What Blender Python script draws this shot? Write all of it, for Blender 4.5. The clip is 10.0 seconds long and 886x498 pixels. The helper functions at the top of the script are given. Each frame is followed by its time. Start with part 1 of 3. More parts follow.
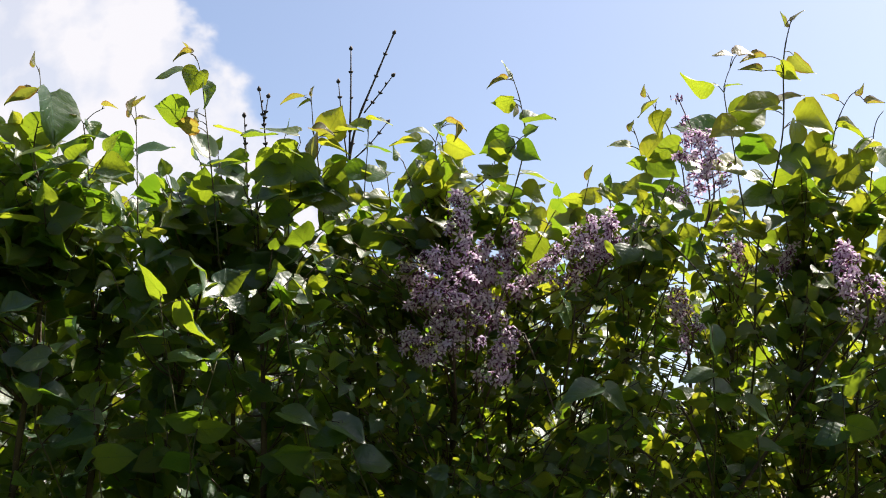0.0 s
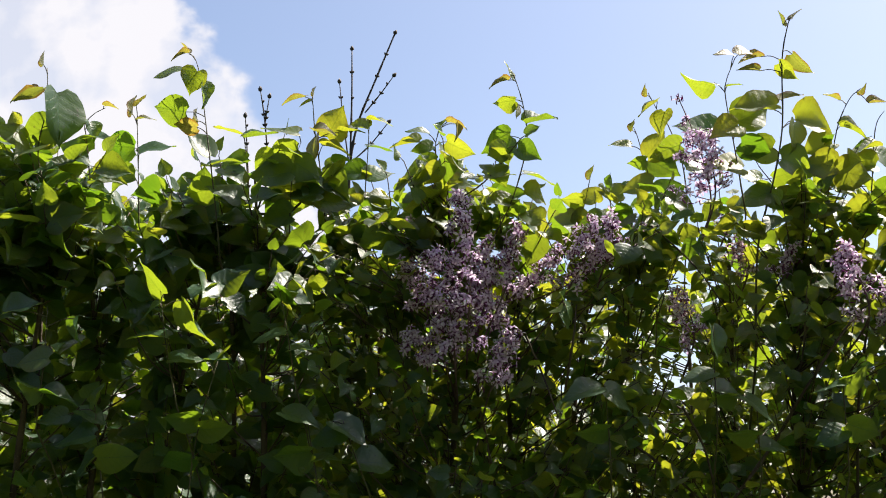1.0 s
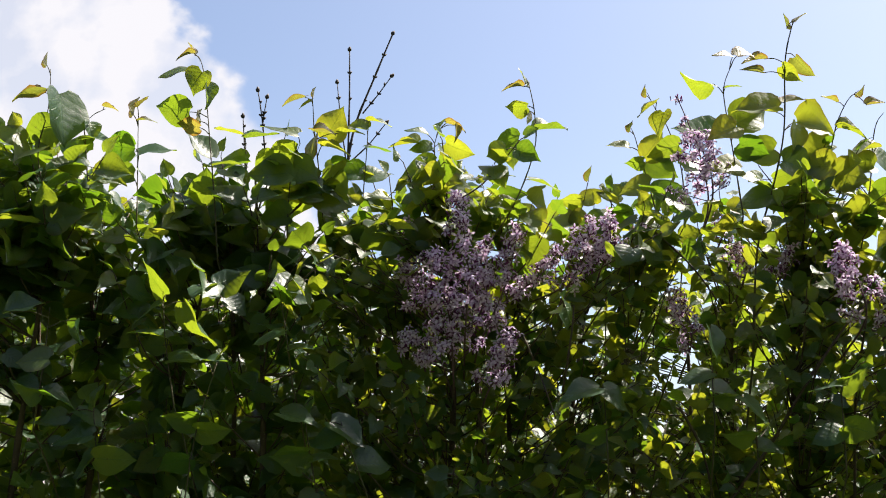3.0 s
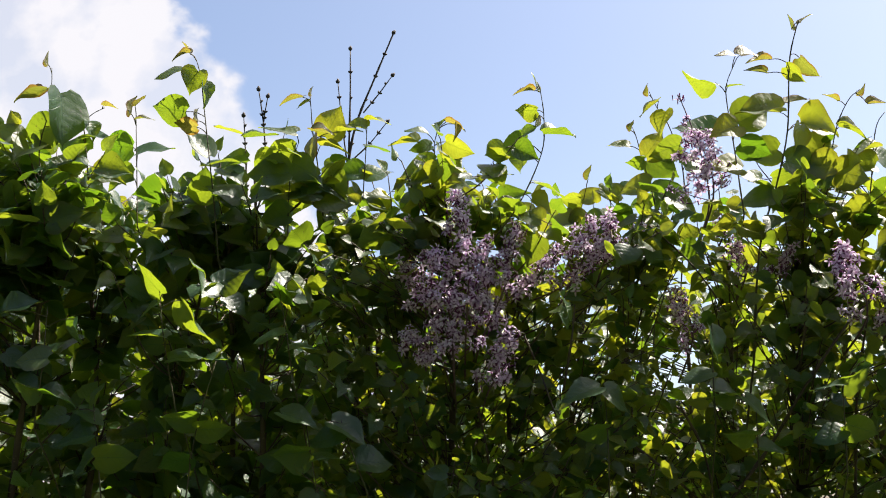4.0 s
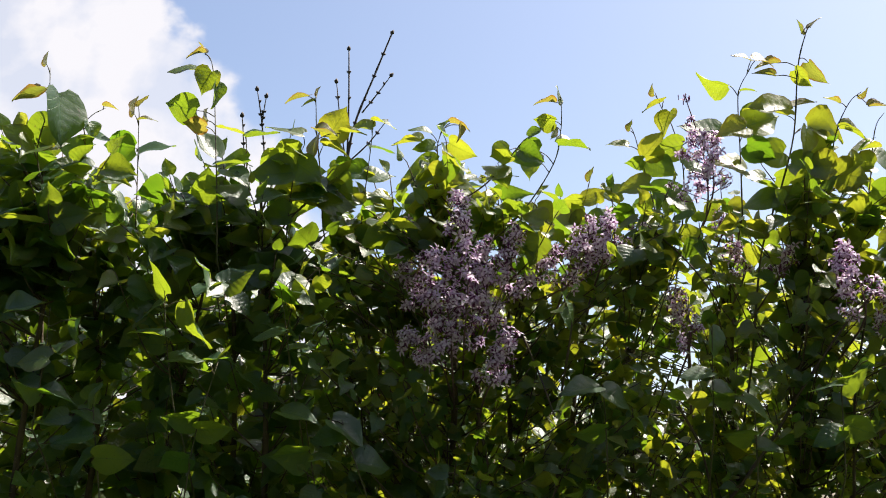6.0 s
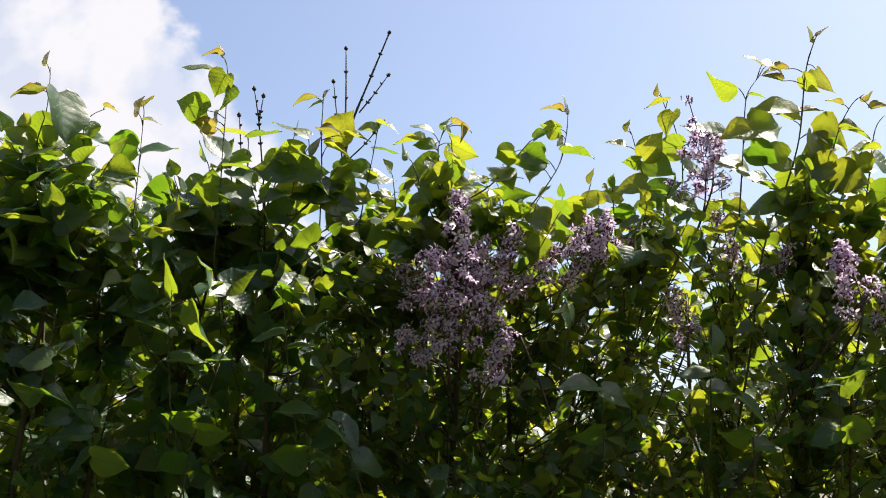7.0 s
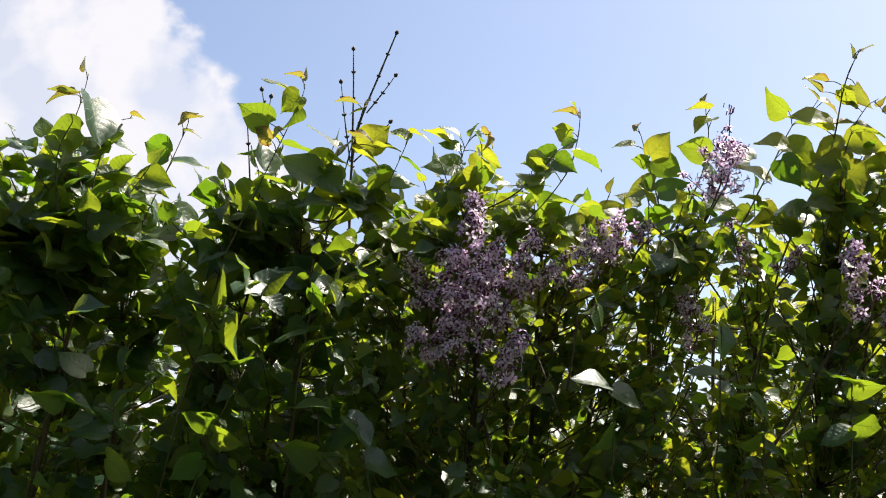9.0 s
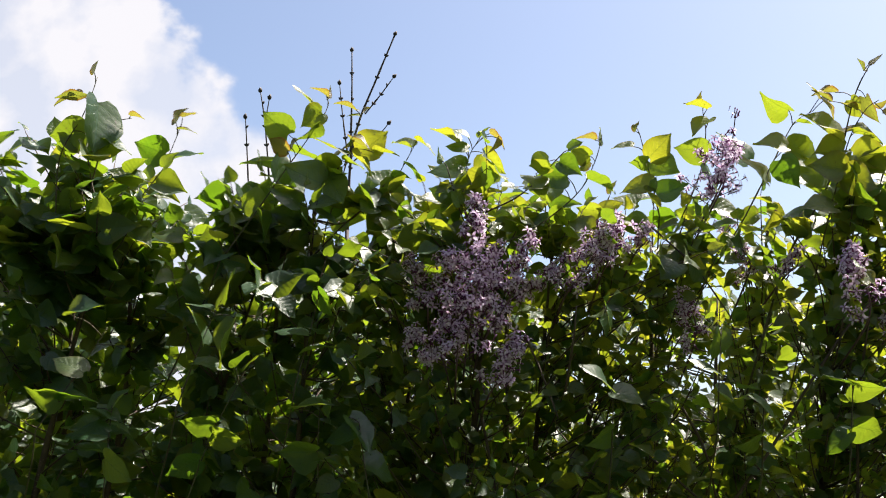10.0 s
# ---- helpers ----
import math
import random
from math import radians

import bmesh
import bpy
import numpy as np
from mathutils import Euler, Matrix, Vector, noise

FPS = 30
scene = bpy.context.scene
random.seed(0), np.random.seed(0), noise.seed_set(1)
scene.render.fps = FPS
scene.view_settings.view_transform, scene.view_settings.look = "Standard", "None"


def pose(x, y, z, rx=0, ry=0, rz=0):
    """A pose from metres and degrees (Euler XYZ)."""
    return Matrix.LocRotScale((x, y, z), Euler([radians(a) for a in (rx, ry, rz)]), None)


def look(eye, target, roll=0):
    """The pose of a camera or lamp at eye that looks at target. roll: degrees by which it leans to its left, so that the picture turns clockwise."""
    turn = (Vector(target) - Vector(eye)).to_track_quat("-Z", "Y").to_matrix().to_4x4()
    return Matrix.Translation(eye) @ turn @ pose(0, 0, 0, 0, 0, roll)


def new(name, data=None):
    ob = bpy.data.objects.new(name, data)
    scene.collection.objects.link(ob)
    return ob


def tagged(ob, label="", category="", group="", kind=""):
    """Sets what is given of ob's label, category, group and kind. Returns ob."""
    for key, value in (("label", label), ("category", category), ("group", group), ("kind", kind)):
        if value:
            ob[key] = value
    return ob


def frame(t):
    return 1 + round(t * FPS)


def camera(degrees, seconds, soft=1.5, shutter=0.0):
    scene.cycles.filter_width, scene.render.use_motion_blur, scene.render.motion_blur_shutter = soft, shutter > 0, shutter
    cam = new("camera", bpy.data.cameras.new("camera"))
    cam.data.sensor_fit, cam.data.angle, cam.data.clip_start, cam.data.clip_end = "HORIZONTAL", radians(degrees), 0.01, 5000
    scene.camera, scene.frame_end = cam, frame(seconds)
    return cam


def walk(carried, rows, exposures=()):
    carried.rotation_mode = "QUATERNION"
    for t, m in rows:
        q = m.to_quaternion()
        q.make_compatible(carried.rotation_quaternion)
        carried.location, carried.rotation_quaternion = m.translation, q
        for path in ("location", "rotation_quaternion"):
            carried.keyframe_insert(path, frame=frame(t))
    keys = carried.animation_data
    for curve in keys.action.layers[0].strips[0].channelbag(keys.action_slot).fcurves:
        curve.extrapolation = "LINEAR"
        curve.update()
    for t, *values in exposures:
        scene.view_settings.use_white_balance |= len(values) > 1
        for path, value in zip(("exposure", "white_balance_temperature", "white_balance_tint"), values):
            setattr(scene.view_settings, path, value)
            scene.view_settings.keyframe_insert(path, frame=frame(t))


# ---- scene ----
# The camera stands before a lilac hedge and looks up at it; only its holder's slight tremble turns it.
cam = camera(45, 10.0, soft=1.0, shutter=0.5)
TREMBLE = ((0, 0, 0), (0.5, 0, 0), (1, 2, 0), (1.5, 0, 0), (2, -3, 1), (2.5, -3, 1.5), (3.2, -2, 1), (4, -1, 0), (4.5, -1, 0), (5, 0, 0),
           (5.5, -1, 0), (6.2, -5, 0), (7, -9, 0), (7.5, -7, 2), (8, -4, 0), (8.5, -3, -3), (9, 5, 0), (9.5, 6, 2), (10, 2, 2))
UNIT = 0.0303     # degrees
walk(cam, [(t, pose(0, 0, 1.5, 104 + b * UNIT, 0, a * UNIT)) for t, a, b in TREMBLE], [(0, 1.26, 6650, 13), (10, 1.26, 6650, 13)])

# ---- light ----
SUN_AZIMUTH, SUN_HEIGHT = 57, 58      # degrees to the right of the view, above the horizon
world = bpy.data.worlds.new("sky")
scene.world = world
world.use_nodes = True
wt = world.node_tree
sky = wt.nodes.new("ShaderNodeTexSky")
sky.sky_type, sky.sun_disc = "NISHITA", False
sky.sun_elevation, sky.sun_rotation = radians(SUN_HEIGHT), radians(SUN_AZIMUTH)
sky.air_density, sky.dust_density, sky.ozone_density = 1.0, 2.3, 1.4
wt.links.new(sky.outputs[0], wt.nodes["Background"].inputs[0])
wt.nodes["Background"].inputs[1].default_value = 0.08
sun = new("sun", bpy.data.lights.new("sun", "SUN"))
sun.data.energy, sun.data.angle, sun.data.color = 5.0, radians(0.6), (1.0, 0.94, 0.84)
way = Vector((math.sin(radians(SUN_AZIMUTH)) * math.cos(radians(SUN_HEIGHT)),
              math.cos(radians(SUN_AZIMUTH)) * math.cos(radians(SUN_HEIGHT)), math.sin(radians(SUN_HEIGHT))))
sun.matrix_world = look(way * 60, (0, 0, 0))


# ---- materials ----
class Mat:
    """A small wrapper to write node materials in few lines."""

    def __init__(self, name):
        self.mat = bpy.data.materials.new(name)
        self.mat.use_nodes = True
        self.tree = self.mat.node_tree
        self.bsdf = self.tree.nodes["Principled BSDF"]
        self.out = self.tree.nodes["Material Output"]

    def node(self, kind, inputs=(), operation="", clamp=False, blend="", dimensions="", smooth=False):
        n = self.tree.nodes.new("ShaderNode" + kind)
        if operation:
            n.operation, n.use_clamp = operation, clamp
        if blend:
            n.data_type, n.blend_type = "RGBA", blend
        if dimensions:
            n.noise_dimensions = dimensions
        if smooth:
            n.interpolation_type = "SMOOTHERSTEP"
        for key, value in dict(inputs).items():
            self.put(n, key, value)
        return n

    def put(self, n, key, value):
        if isinstance(value, bpy.types.NodeSocket):
            self.tree.links.new(value, n.inputs[key])
        else:
            n.inputs[key].default_value = value

    def math(self, op, a, b=0.0, clamp=False):
        return self.node("Math", {0: a, 1: b}, operation=op, clamp=clamp).outputs[0]

    def ramp(self, fac, *stops):
        n = self.node("ValToRGB", {0: fac})
        els = n.color_ramp.elements
        while len(els) < len(stops):
            els.new(0.5)
        for e, (p, c) in zip(els, stops):
            e.position, e.color = p, (*c, 1)
        return n.outputs[0]

    def mix(self, fac, a, b, blend="MIX"):
        n = self.node("Mix", blend=blend)
        self.put(n, 0, fac)
        for k, v in ((6, a), (7, b)):
            self.put(n, k, v if isinstance(v, bpy.types.NodeSocket) else (*v, 1))
        return n.outputs[2]

    def noise(self, scale, detail=3.0, vector=None):
        n = self.node("TexNoise", {"Scale": scale, "Detail": detail})
        if vector is not None:
            self.put(n, "Vector", vector)
        return n.outputs[0]

    def bump(self, height, strength, distance):
        return self.node("Bump", {"Height": height, "Strength": strength, "Distance": distance}).outputs[0]


def leaf_material(name, dark, light, through_a, through_b, rough, edge):
    """Glossy leaf blade that lets sunlight through, with midrib and side veins."""
    m = Mat(name)
    uv = m.node("TexCoord").outputs["UV"]
    sep = m.node("SeparateXYZ", {0: uv})
    across = m.math("ABSOLUTE", m.math("SUBTRACT", sep.outputs[0], 0.5))
    rib = m.math("LESS_THAN", across, 0.018)
    slant = m.math("SUBTRACT", sep.outputs[1], m.math("MULTIPLY", across, 0.75))
    bow = m.math("ADD", slant, m.math("MULTIPLY", m.math("MULTIPLY", across, across), 0.5))
    veins = m.math("GREATER_THAN", m.math("SINE", m.math("MULTIPLY", bow, 40.0)), 0.95)
    vein = m.math("MAXIMUM", rib, m.math("MULTIPLY", veins, 0.4))
    pick = m.math("FRACT", m.math("ADD", m.node("ObjectInfo").outputs["Random"], m.node("NewGeometry").outputs["Random Per Island"]))
    seed = m.math("MULTIPLY", pick, 60.0)

    def spots(scale, detail):
        return m.node("TexNoise", {"Vector": uv, "W": seed, "Scale": scale, "Detail": detail}, dimensions="4D").outputs[0]
    blotch = spots(2.6, 3.0)
    grain = spots(26.0, 2.0)
    tone = m.math("ADD", m.math("MULTIPLY", pick, 0.7), m.math("MULTIPLY", blotch, 0.4), clamp=True)
    base = m.ramp(tone, (0.1, dark), (0.9, light))
    base = m.mix(m.math("MULTIPLY", vein, 0.45), base, tuple(min(1, c * 1.9 + 0.02) for c in light))
    speck = m.math("GREATER_THAN", spots(9.0, 2.0), 0.70)
    base = m.mix(m.math("MULTIPLY", speck, 0.5), base, (0.10, 0.07, 0.025))
    glow = m.ramp(tone, (0.1, through_a), (0.9, through_b))
    glow = m.mix(m.math("MULTIPLY", vein, 0.4), glow, tuple(c * 0.45 for c in through_a))
    glow = m.mix(m.math("MULTIPLY", speck, 0.6), glow, (0.12, 0.09, 0.02))
    margin = m.node("MapRange", {0: m.math("ADD", across, m.math("MULTIPLY", blotch, 0.22)), 1: 0.44, 2: 0.58, 3: 0.0, 4: edge}).outputs[0]
    base = m.mix(margin, base, (0.11, 0.045, 0.018))
    glow = m.mix(margin, glow, (0.30, 0.12, 0.02))
    quilt = m.math("MULTIPLY", m.math("ABSOLUTE", m.math("SINE", m.math("MULTIPLY", bow, 20.0))), 0.22)
    height = m.math("ADD", m.math("MULTIPLY", grain, 0.3), m.math("SUBTRACT", m.math("ADD", quilt, m.math("MULTIPLY", blotch, 2.6)), vein))
    bump = m.bump(height, 0.5, 0.0022)
    m.put(m.bsdf, "Base Color", base)
    m.put(m.bsdf, "Roughness", m.math("ADD", rough, m.math("MULTIPLY", blotch, 0.1)))
    m.put(m.bsdf, "IOR", 1.5)
    m.put(m.bsdf, "Specular IOR Level", 0.8)
    m.put(m.bsdf, "Normal", bump)
    back = m.node("BsdfTranslucent", {"Color": glow, "Normal": bump})
    both = m.node("MixShader", {0: 0.43, 1: m.bsdf.outputs[0], 2: back.outputs[0]})
    m.tree.links.new(both.outputs[0], m.out.inputs[0])
    return m.mat


LEAF = leaf_material("lilac_leaf", (0.011, 0.045, 0.019), (0.026, 0.076, 0.025), (0.14, 0.31, 0.010), (0.38, 0.47, 0.022), 0.38, 0.0)
# Paler than LEAF: part leaf age, part sunlit look put into the colour.
FRESH_LIT = leaf_material("fresh_lit_leaf", (0.028, 0.064, 0.016), (0.050, 0.088, 0.020), (0.32, 0.43, 0.018), (0.54, 0.56, 0.030), 0.40, 0.25)
YOUNG = leaf_material("young_leaf", (0.06, 0.08, 0.016), (0.10, 0.09, 0.022), (0.27, 0.33, 0.03), (0.44, 0.37, 0.05), 0.42, 0.8)


def bark_material(name, a, b, scale, wart=1.6):
    m = Mat(name)
    pos = m.node("TexCoord").outputs["Object"]
    streak = m.noise(scale, 4.0, m.node("Mapping", {"Vector": pos, "Scale": (1, 1, 0.22)}).outputs[0])
    warts = m.node("TexVoronoi", {"Vector": pos, "Scale": scale * 1.6}).outputs[0]
    m.put(m.bsdf, "Base Color", m.mix(m.math("LESS_THAN", warts, 0.16), m.ramp(streak, (0.3, a), (0.7, b)), tuple(min(1, c * wart) for c in b)))
    m.put(m.bsdf, "Roughness", 0.72)
    m.put(m.bsdf, "Normal", m.bump(m.math("SUBTRACT", streak, warts), 0.5, 0.002))
    return m.mat


BARK = bark_material("lilac_bark", (0.045, 0.028, 0.018), (0.10, 0.065, 0.042), 90.0)
TWIG = bark_material("green_twig", (0.045, 0.048, 0.018), (0.10, 0.075, 0.035), 160.0)
STALK = bark_material("flower_stalk", (0.075, 0.035, 0.045), (0.12, 0.06, 0.06), 160.0)
BARE = bark_material("bare_bark", (0.045, 0.032, 0.028), (0.085, 0.062, 0.05), 130.0, 1.1)


def petal_material():
    m = Mat("lilac_petal")
    pick = m.math("FRACT", m.math("ADD", m.node("ObjectInfo").outputs["Random"], m.node("NewGeometry").outputs["Random Per Island"]))
    coord = m.node("TexCoord")
    pos = coord.outputs["Object"]
    along = m.node("SeparateXYZ", {0: coord.outputs["UV"]}).outputs[1]
    tone = m.math("ADD", m.math("MULTIPLY", pick, 0.5), m.math("MULTIPLY", m.noise(240.0, 2.0, pos), 0.5), clamp=True)
    open_petal = m.ramp(tone, (0.1, (0.52, 0.28, 0.56)), (0.4, (0.76, 0.57, 0.79)), (0.9, (0.95, 0.86, 0.94)))
    base = m.mix(m.node("MapRange", {0: along, 1: 0.1, 2: 0.55}).outputs[0], (0.20, 0.045, 0.17), open_petal)
    m.put(m.bsdf, "Base Color", base)
    m.put(m.bsdf, "Roughness", 0.6)
    m.put(m.bsdf, "Normal", m.bump(m.noise(700.0, 2.0, pos), 0.25, 0.0008))
    back = m.node("BsdfTranslucent", {"Color": base})
    both = m.node("MixShader", {0: 0.5, 1: m.bsdf.outputs[0], 2: back.outputs[0]})
    m.tree.links.new(both.outputs[0], m.out.inputs[0])
    return m.mat


PETAL = petal_material()


def ground_material():
    m = Mat("grass_ground")
    pos = m.node("TexCoord").outputs["Object"]
    n = m.math("ADD", m.math("MULTIPLY", m.noise(0.7, 5.0, pos), 0.5), m.math("MULTIPLY", m.noise(35.0, 4.0, pos), 0.5))
    m.put(m.bsdf, "Base Color", m.ramp(n, (0.35, (0.045, 0.035, 0.02)), (0.5, (0.05, 0.085, 0.02)), (0.65, (0.085, 0.12, 0.03))))
    m.put(m.bsdf, "Roughness", 0.9)
    m.put(m.bsdf, "Normal", m.bump(m.noise(60.0, 5.0, pos), 0.8, 0.03))
    return m.mat


def cloud_material():
    """Cumulus, sunlit white by emission, thick to the left and ragged at its edge."""
    m = Mat("cloud")
    pos = m.node("TexCoord").outputs["Object"]
    sep = m.node("SeparateXYZ", {0: pos})
    # distance in from the ragged edge, in metres
    edge = m.math("ADD", m.math("MULTIPLY", sep.outputs[0], -1.0), m.math("MULTIPLY", sep.outputs[2], -0.85))
    big = m.noise(0.0065, 6.0, pos)
    small = m.noise(0.022, 5.0, pos)
    puff = m.math("ADD", m.math("MULTIPLY", m.math("SUBTRACT", big, 0.5), 190.0), m.math("MULTIPLY", m.math("SUBTRACT", small, 0.5), 110.0))
    dense = m.math("DIVIDE", m.math("ADD", edge, puff), 42.0, clamp=True)
    thin = m.node("MapRange", {0: m.noise(0.011, 5.0, pos), 1: 0.42, 2: 0.55, 3: 0.62, 4: 1.0}).outputs[0]
    alpha = m.math("MULTIPLY", m.node("MapRange", {0: dense}, smooth=True).outputs[0], thin)
    # The glow stands in for sunlight on the cloud.
    glow = m.node("Emission", {"Color": (0.935, 0.95, 1.0, 1), "Strength": 0.417})
    clear = m.node("BsdfTransparent")
    both = m.node("MixShader", {0: alpha, 1: clear.outputs[0], 2: glow.outputs[0]})
    m.tree.links.new(both.outputs[0], m.out.inputs[0])
    return m.mat


# ---- mesh helpers ----
def mesh_of(name, verts, faces, mat, uvs=None, mats=None):
    me = bpy.data.meshes.new(name)
    me.from_pydata([tuple(v) for v in verts], [], faces)
    for mt in (mat if isinstance(mat, tuple) else (mat,)):
        me.materials.append(mt)
    if uvs is not None:
        layer = me.uv_layers.new(name="UVMap")
        loops = np.zeros(len(me.loops), dtype=np.int32)
        me.loops.foreach_get("vertex_index", loops)
        layer.data.foreach_set("uv", np.asarray(uvs, dtype=np.float32)[loops].ravel())
    if mats is not None:
        me.polygons.foreach_set("material_index", np.asarray(mats, dtype=np.int32))
    me.polygons.foreach_set("use_smooth", np.ones(len(me.polygons), dtype=bool))
    me.update()
    return me


def under(parent, name, me, m=None, label="", kind=""):
    """Links a mesh as one part of a thing, or of a part; m is its pose in its parent's space."""
    ob = new(name, me)
    ob.parent = parent
    ob.matrix_parent_inverse = Matrix()
    if m is not None:
        ob.matrix_basis = m
    return tagged(ob, label, "", "", kind)


def spline(points, steps):
    """Points on a smooth line through the given ones (Catmull-Rom)."""
    p = [Vector(q) for q in points]
    p = [p[0] * 2 - p[1]] + p + [p[-1] * 2 - p[-2]]
    line = []
    for i in range(1, len(p) - 2):
        a, b, c, d = p[i - 1:i + 3]
        for k in range(steps):
            t = k / steps
            line.append(0.5 * (2 * b + (c - a) * t + (2 * a - 5 * b + 4 * c - d) * t * t + (3 * b - a - 3 * c + d) * t ** 3))
    return line + [p[-2]]


class Tubes:
    """Collects tapered round stems into one mesh."""

    def __init__(self):
        self.v, self.f = [], []

    def add(self, line, r0, r1, sides=6, knots=0):
        start = len(self.v)
        n = len(line)
        side = Vector((0.3, 1, 0.2))
        for i, p in enumerate(line):
            d = (line[min(i + 1, n - 1)] - line[max(i - 1, 0)]).normalized()
            x = d.cross(side)
            x = x.normalized() if x.length > 1e-4 else Vector((1, 0, 0))
            y = d.cross(x)
            r = r0 + (r1 - r0) * i / max(n - 1, 1)
            if knots and i % knots == knots - 1:
                r *= 1.25
            for k in range(sides):
                a = 2 * math.pi * k / sides
                self.v.append(p + (x * math.cos(a) + y * math.sin(a)) * r)
        for i in range(n - 1):
            for k in range(sides):
                a, b = start + i * sides + k, start + i * sides + (k + 1) % sides
                self.f.append((a, b, b + sides, a + sides))
        self.f.append(tuple(range(start + (n - 1) * sides, start + n * sides)))
        self.f.append(tuple(range(start + sides - 1, start - 1, -1)))

    def bud(self, p, d, size):
        """A small pointed bud."""
        d = d.normalized()
        line = [p + d * size * s for s in (0, 0.3, 0.65, 1.0)]
        start = len(self.v)
        x = d.cross(Vector((0.4, 1, 0.1))).normalized()
        y = d.cross(x)
        for q, r in zip(line, (0.18, 0.36, 0.28, 0.04)):
            for k in range(6):
                a = math.pi * k / 3
                self.v.append(q + (x * math.cos(a) + y * math.sin(a)) * size * r)
        for i in range(3):
            for k in range(6):
                a, b = start + i * 6 + k, start + i * 6 + (k + 1) % 6
                self.f.append((a, b, b + 6, a + 6))
        self.f.append(tuple(range(start + 18, start + 24)))

    def mesh(self, name, mat):
        return mesh_of(name, self.v, self.f, mat)


# ---- leaves ----
HALF = ((0.0, 0.17), (0.05, 0.34), (0.15, 0.45), (0.30, 0.48), (0.48, 0.43), (0.64, 0.31), (0.79, 0.165), (0.90, 0.06), (1.0, 0.004))


def leaf_shape(seed, cols, fold, droop, twist, wide):
    """Heart-shaped blade one unit long along +Y: vertices, faces, uvs."""
    rng = random.Random(seed)
    rows = HALF if cols == 4 else HALF[:2] + HALF[2:-1:2] + HALF[-1:] if cols == 2 else HALF
    verts, uvs, faces = [], [], []
    wave, ph = rng.uniform(0.02, 0.06), rng.uniform(0, 6)
    roll = rng.uniform(-0.10, 0.22)
    sideways = rng.uniform(-0.10, 0.10)
    for s, w in rows:
        w *= wide
        for c in range(cols + 1):
            u = c / cols * 2 - 1
            x = u * w + sideways * s * s
            lobe = -0.10 * abs(u) ** 1.5 * max(0.0, 1 - s / 0.2)
            z = abs(u) * w * fold - droop * s * s + wave * math.sin(9 * s + ph + (1.7 if u > 0 else 0)) * abs(u)
            z += twist * u * w * s - roll * u * u * w * (0.4 + s) + 0.02 * math.sin(math.pi * min(1, abs(u) * 1.2))
            verts.append((x, s + lobe, z))
            uvs.append((0.5 + u * 0.5, s))
    for i in range(len(rows) - 1):
        for c in range(cols):
            a = i * (cols + 1) + c
            faces.append((a, a + 1, a + cols + 2, a + cols + 1))
    return np.array(verts), faces, np.array(uvs)


SHAPES = [(s, random.Random(s).uniform(0.10, 0.65), random.Random(s + 50).uniform(-0.05, 0.42), random.Random(s + 90).uniform(-0.5, 0.5),
           random.Random(s + 130).uniform(0.88, 1.08)) for s in range(16)]
FINE = [leaf_shape(s, 4, f, d, t, w) for s, f, d, t, w in SHAPES]
PLAIN = [leaf_shape(s, 2, f, d, t, w) for s, f, d, t, w in SHAPES]
SLIM = [leaf_shape(s, 4, 0.9, d, t, 0.62) for s, f, d, t, w in SHAPES[:4]]
LEAF_MESH = [mesh_of("leaf", v, f, LEAF, uv) for v, f, uv in FINE]
FRESH_LIT_MESH = [mesh_of("fresh_lit_leaf", v, f, FRESH_LIT, uv) for v, f, uv in FINE]
YOUNG_MESH = [mesh_of("young_leaf", v, f, YOUNG, uv) for v, f, uv in FINE]
TIP_MESH = [mesh_of("tip_leaf", v, f, YOUNG, uv) for v, f, uv in SLIM]
BLOOMS = []     # where flower heads stand free of leaves
SWAYS = []      # what the wind moves: object, rest pose, wind, gain, seed
FLUTTERS = []   # leaves that tremble on their stalks: object, rest pose, seed, how freely they turn


def blade_pose(at, along, normal, size):
    y = along.normalized()
    x = y.cross(normal)
    x = x.normalized() if x.length > 1e-3 else y.orthogonal().normalized()
    z = x.cross(y)
    m = Matrix((x, y, z)).transposed().to_4x4()
    return Matrix.Translation(at) @ m @ Matrix.Scale(size, 4)


def joined_leaves(name, poses, shapes, mat):
    """Many leaf blades in one mesh."""
    vs, fs, us, n = [], [], [], 0
    for m, k in poses:
        v, f, uv = shapes[k % len(shapes)]
        a = np.array(m)
        vs.append(v @ a[:3, :3].T + a[:3, 3])
        us.append(uv)
        fs += [tuple(i + n for i in q) for q in f]
        n += len(v)
    return mesh_of(name, np.concatenate(vs), fs, mat, np.concatenate(us))


# ---- ground, sky and the far cloud ----
def ground():
    v, f, n = [], [], 24
    for i in range(n + 1):
        for j in range(n + 1):
            u, w = i / n * 2 - 1, j / n * 2 - 1
            x, y = 2500 * u * abs(u) ** 2, 2500 * w * abs(w) ** 2
            near = max(0.0, 1 - math.hypot(x, y - 2) / 30)
            v.append((x, y, -0.02 - 0.04 * near * noise.noise((x * 0.7, y * 0.7, 0))))
    for i in range(n):
        for j in range(n):
            a = i * (n + 1) + j
            f.append((a, a + n + 1, a + n + 2, a + 1))
    tagged(new("ground", mesh_of("ground", v, f, ground_material())), "uneven grass and bare soil under the hedge", "ground", "", "structure")


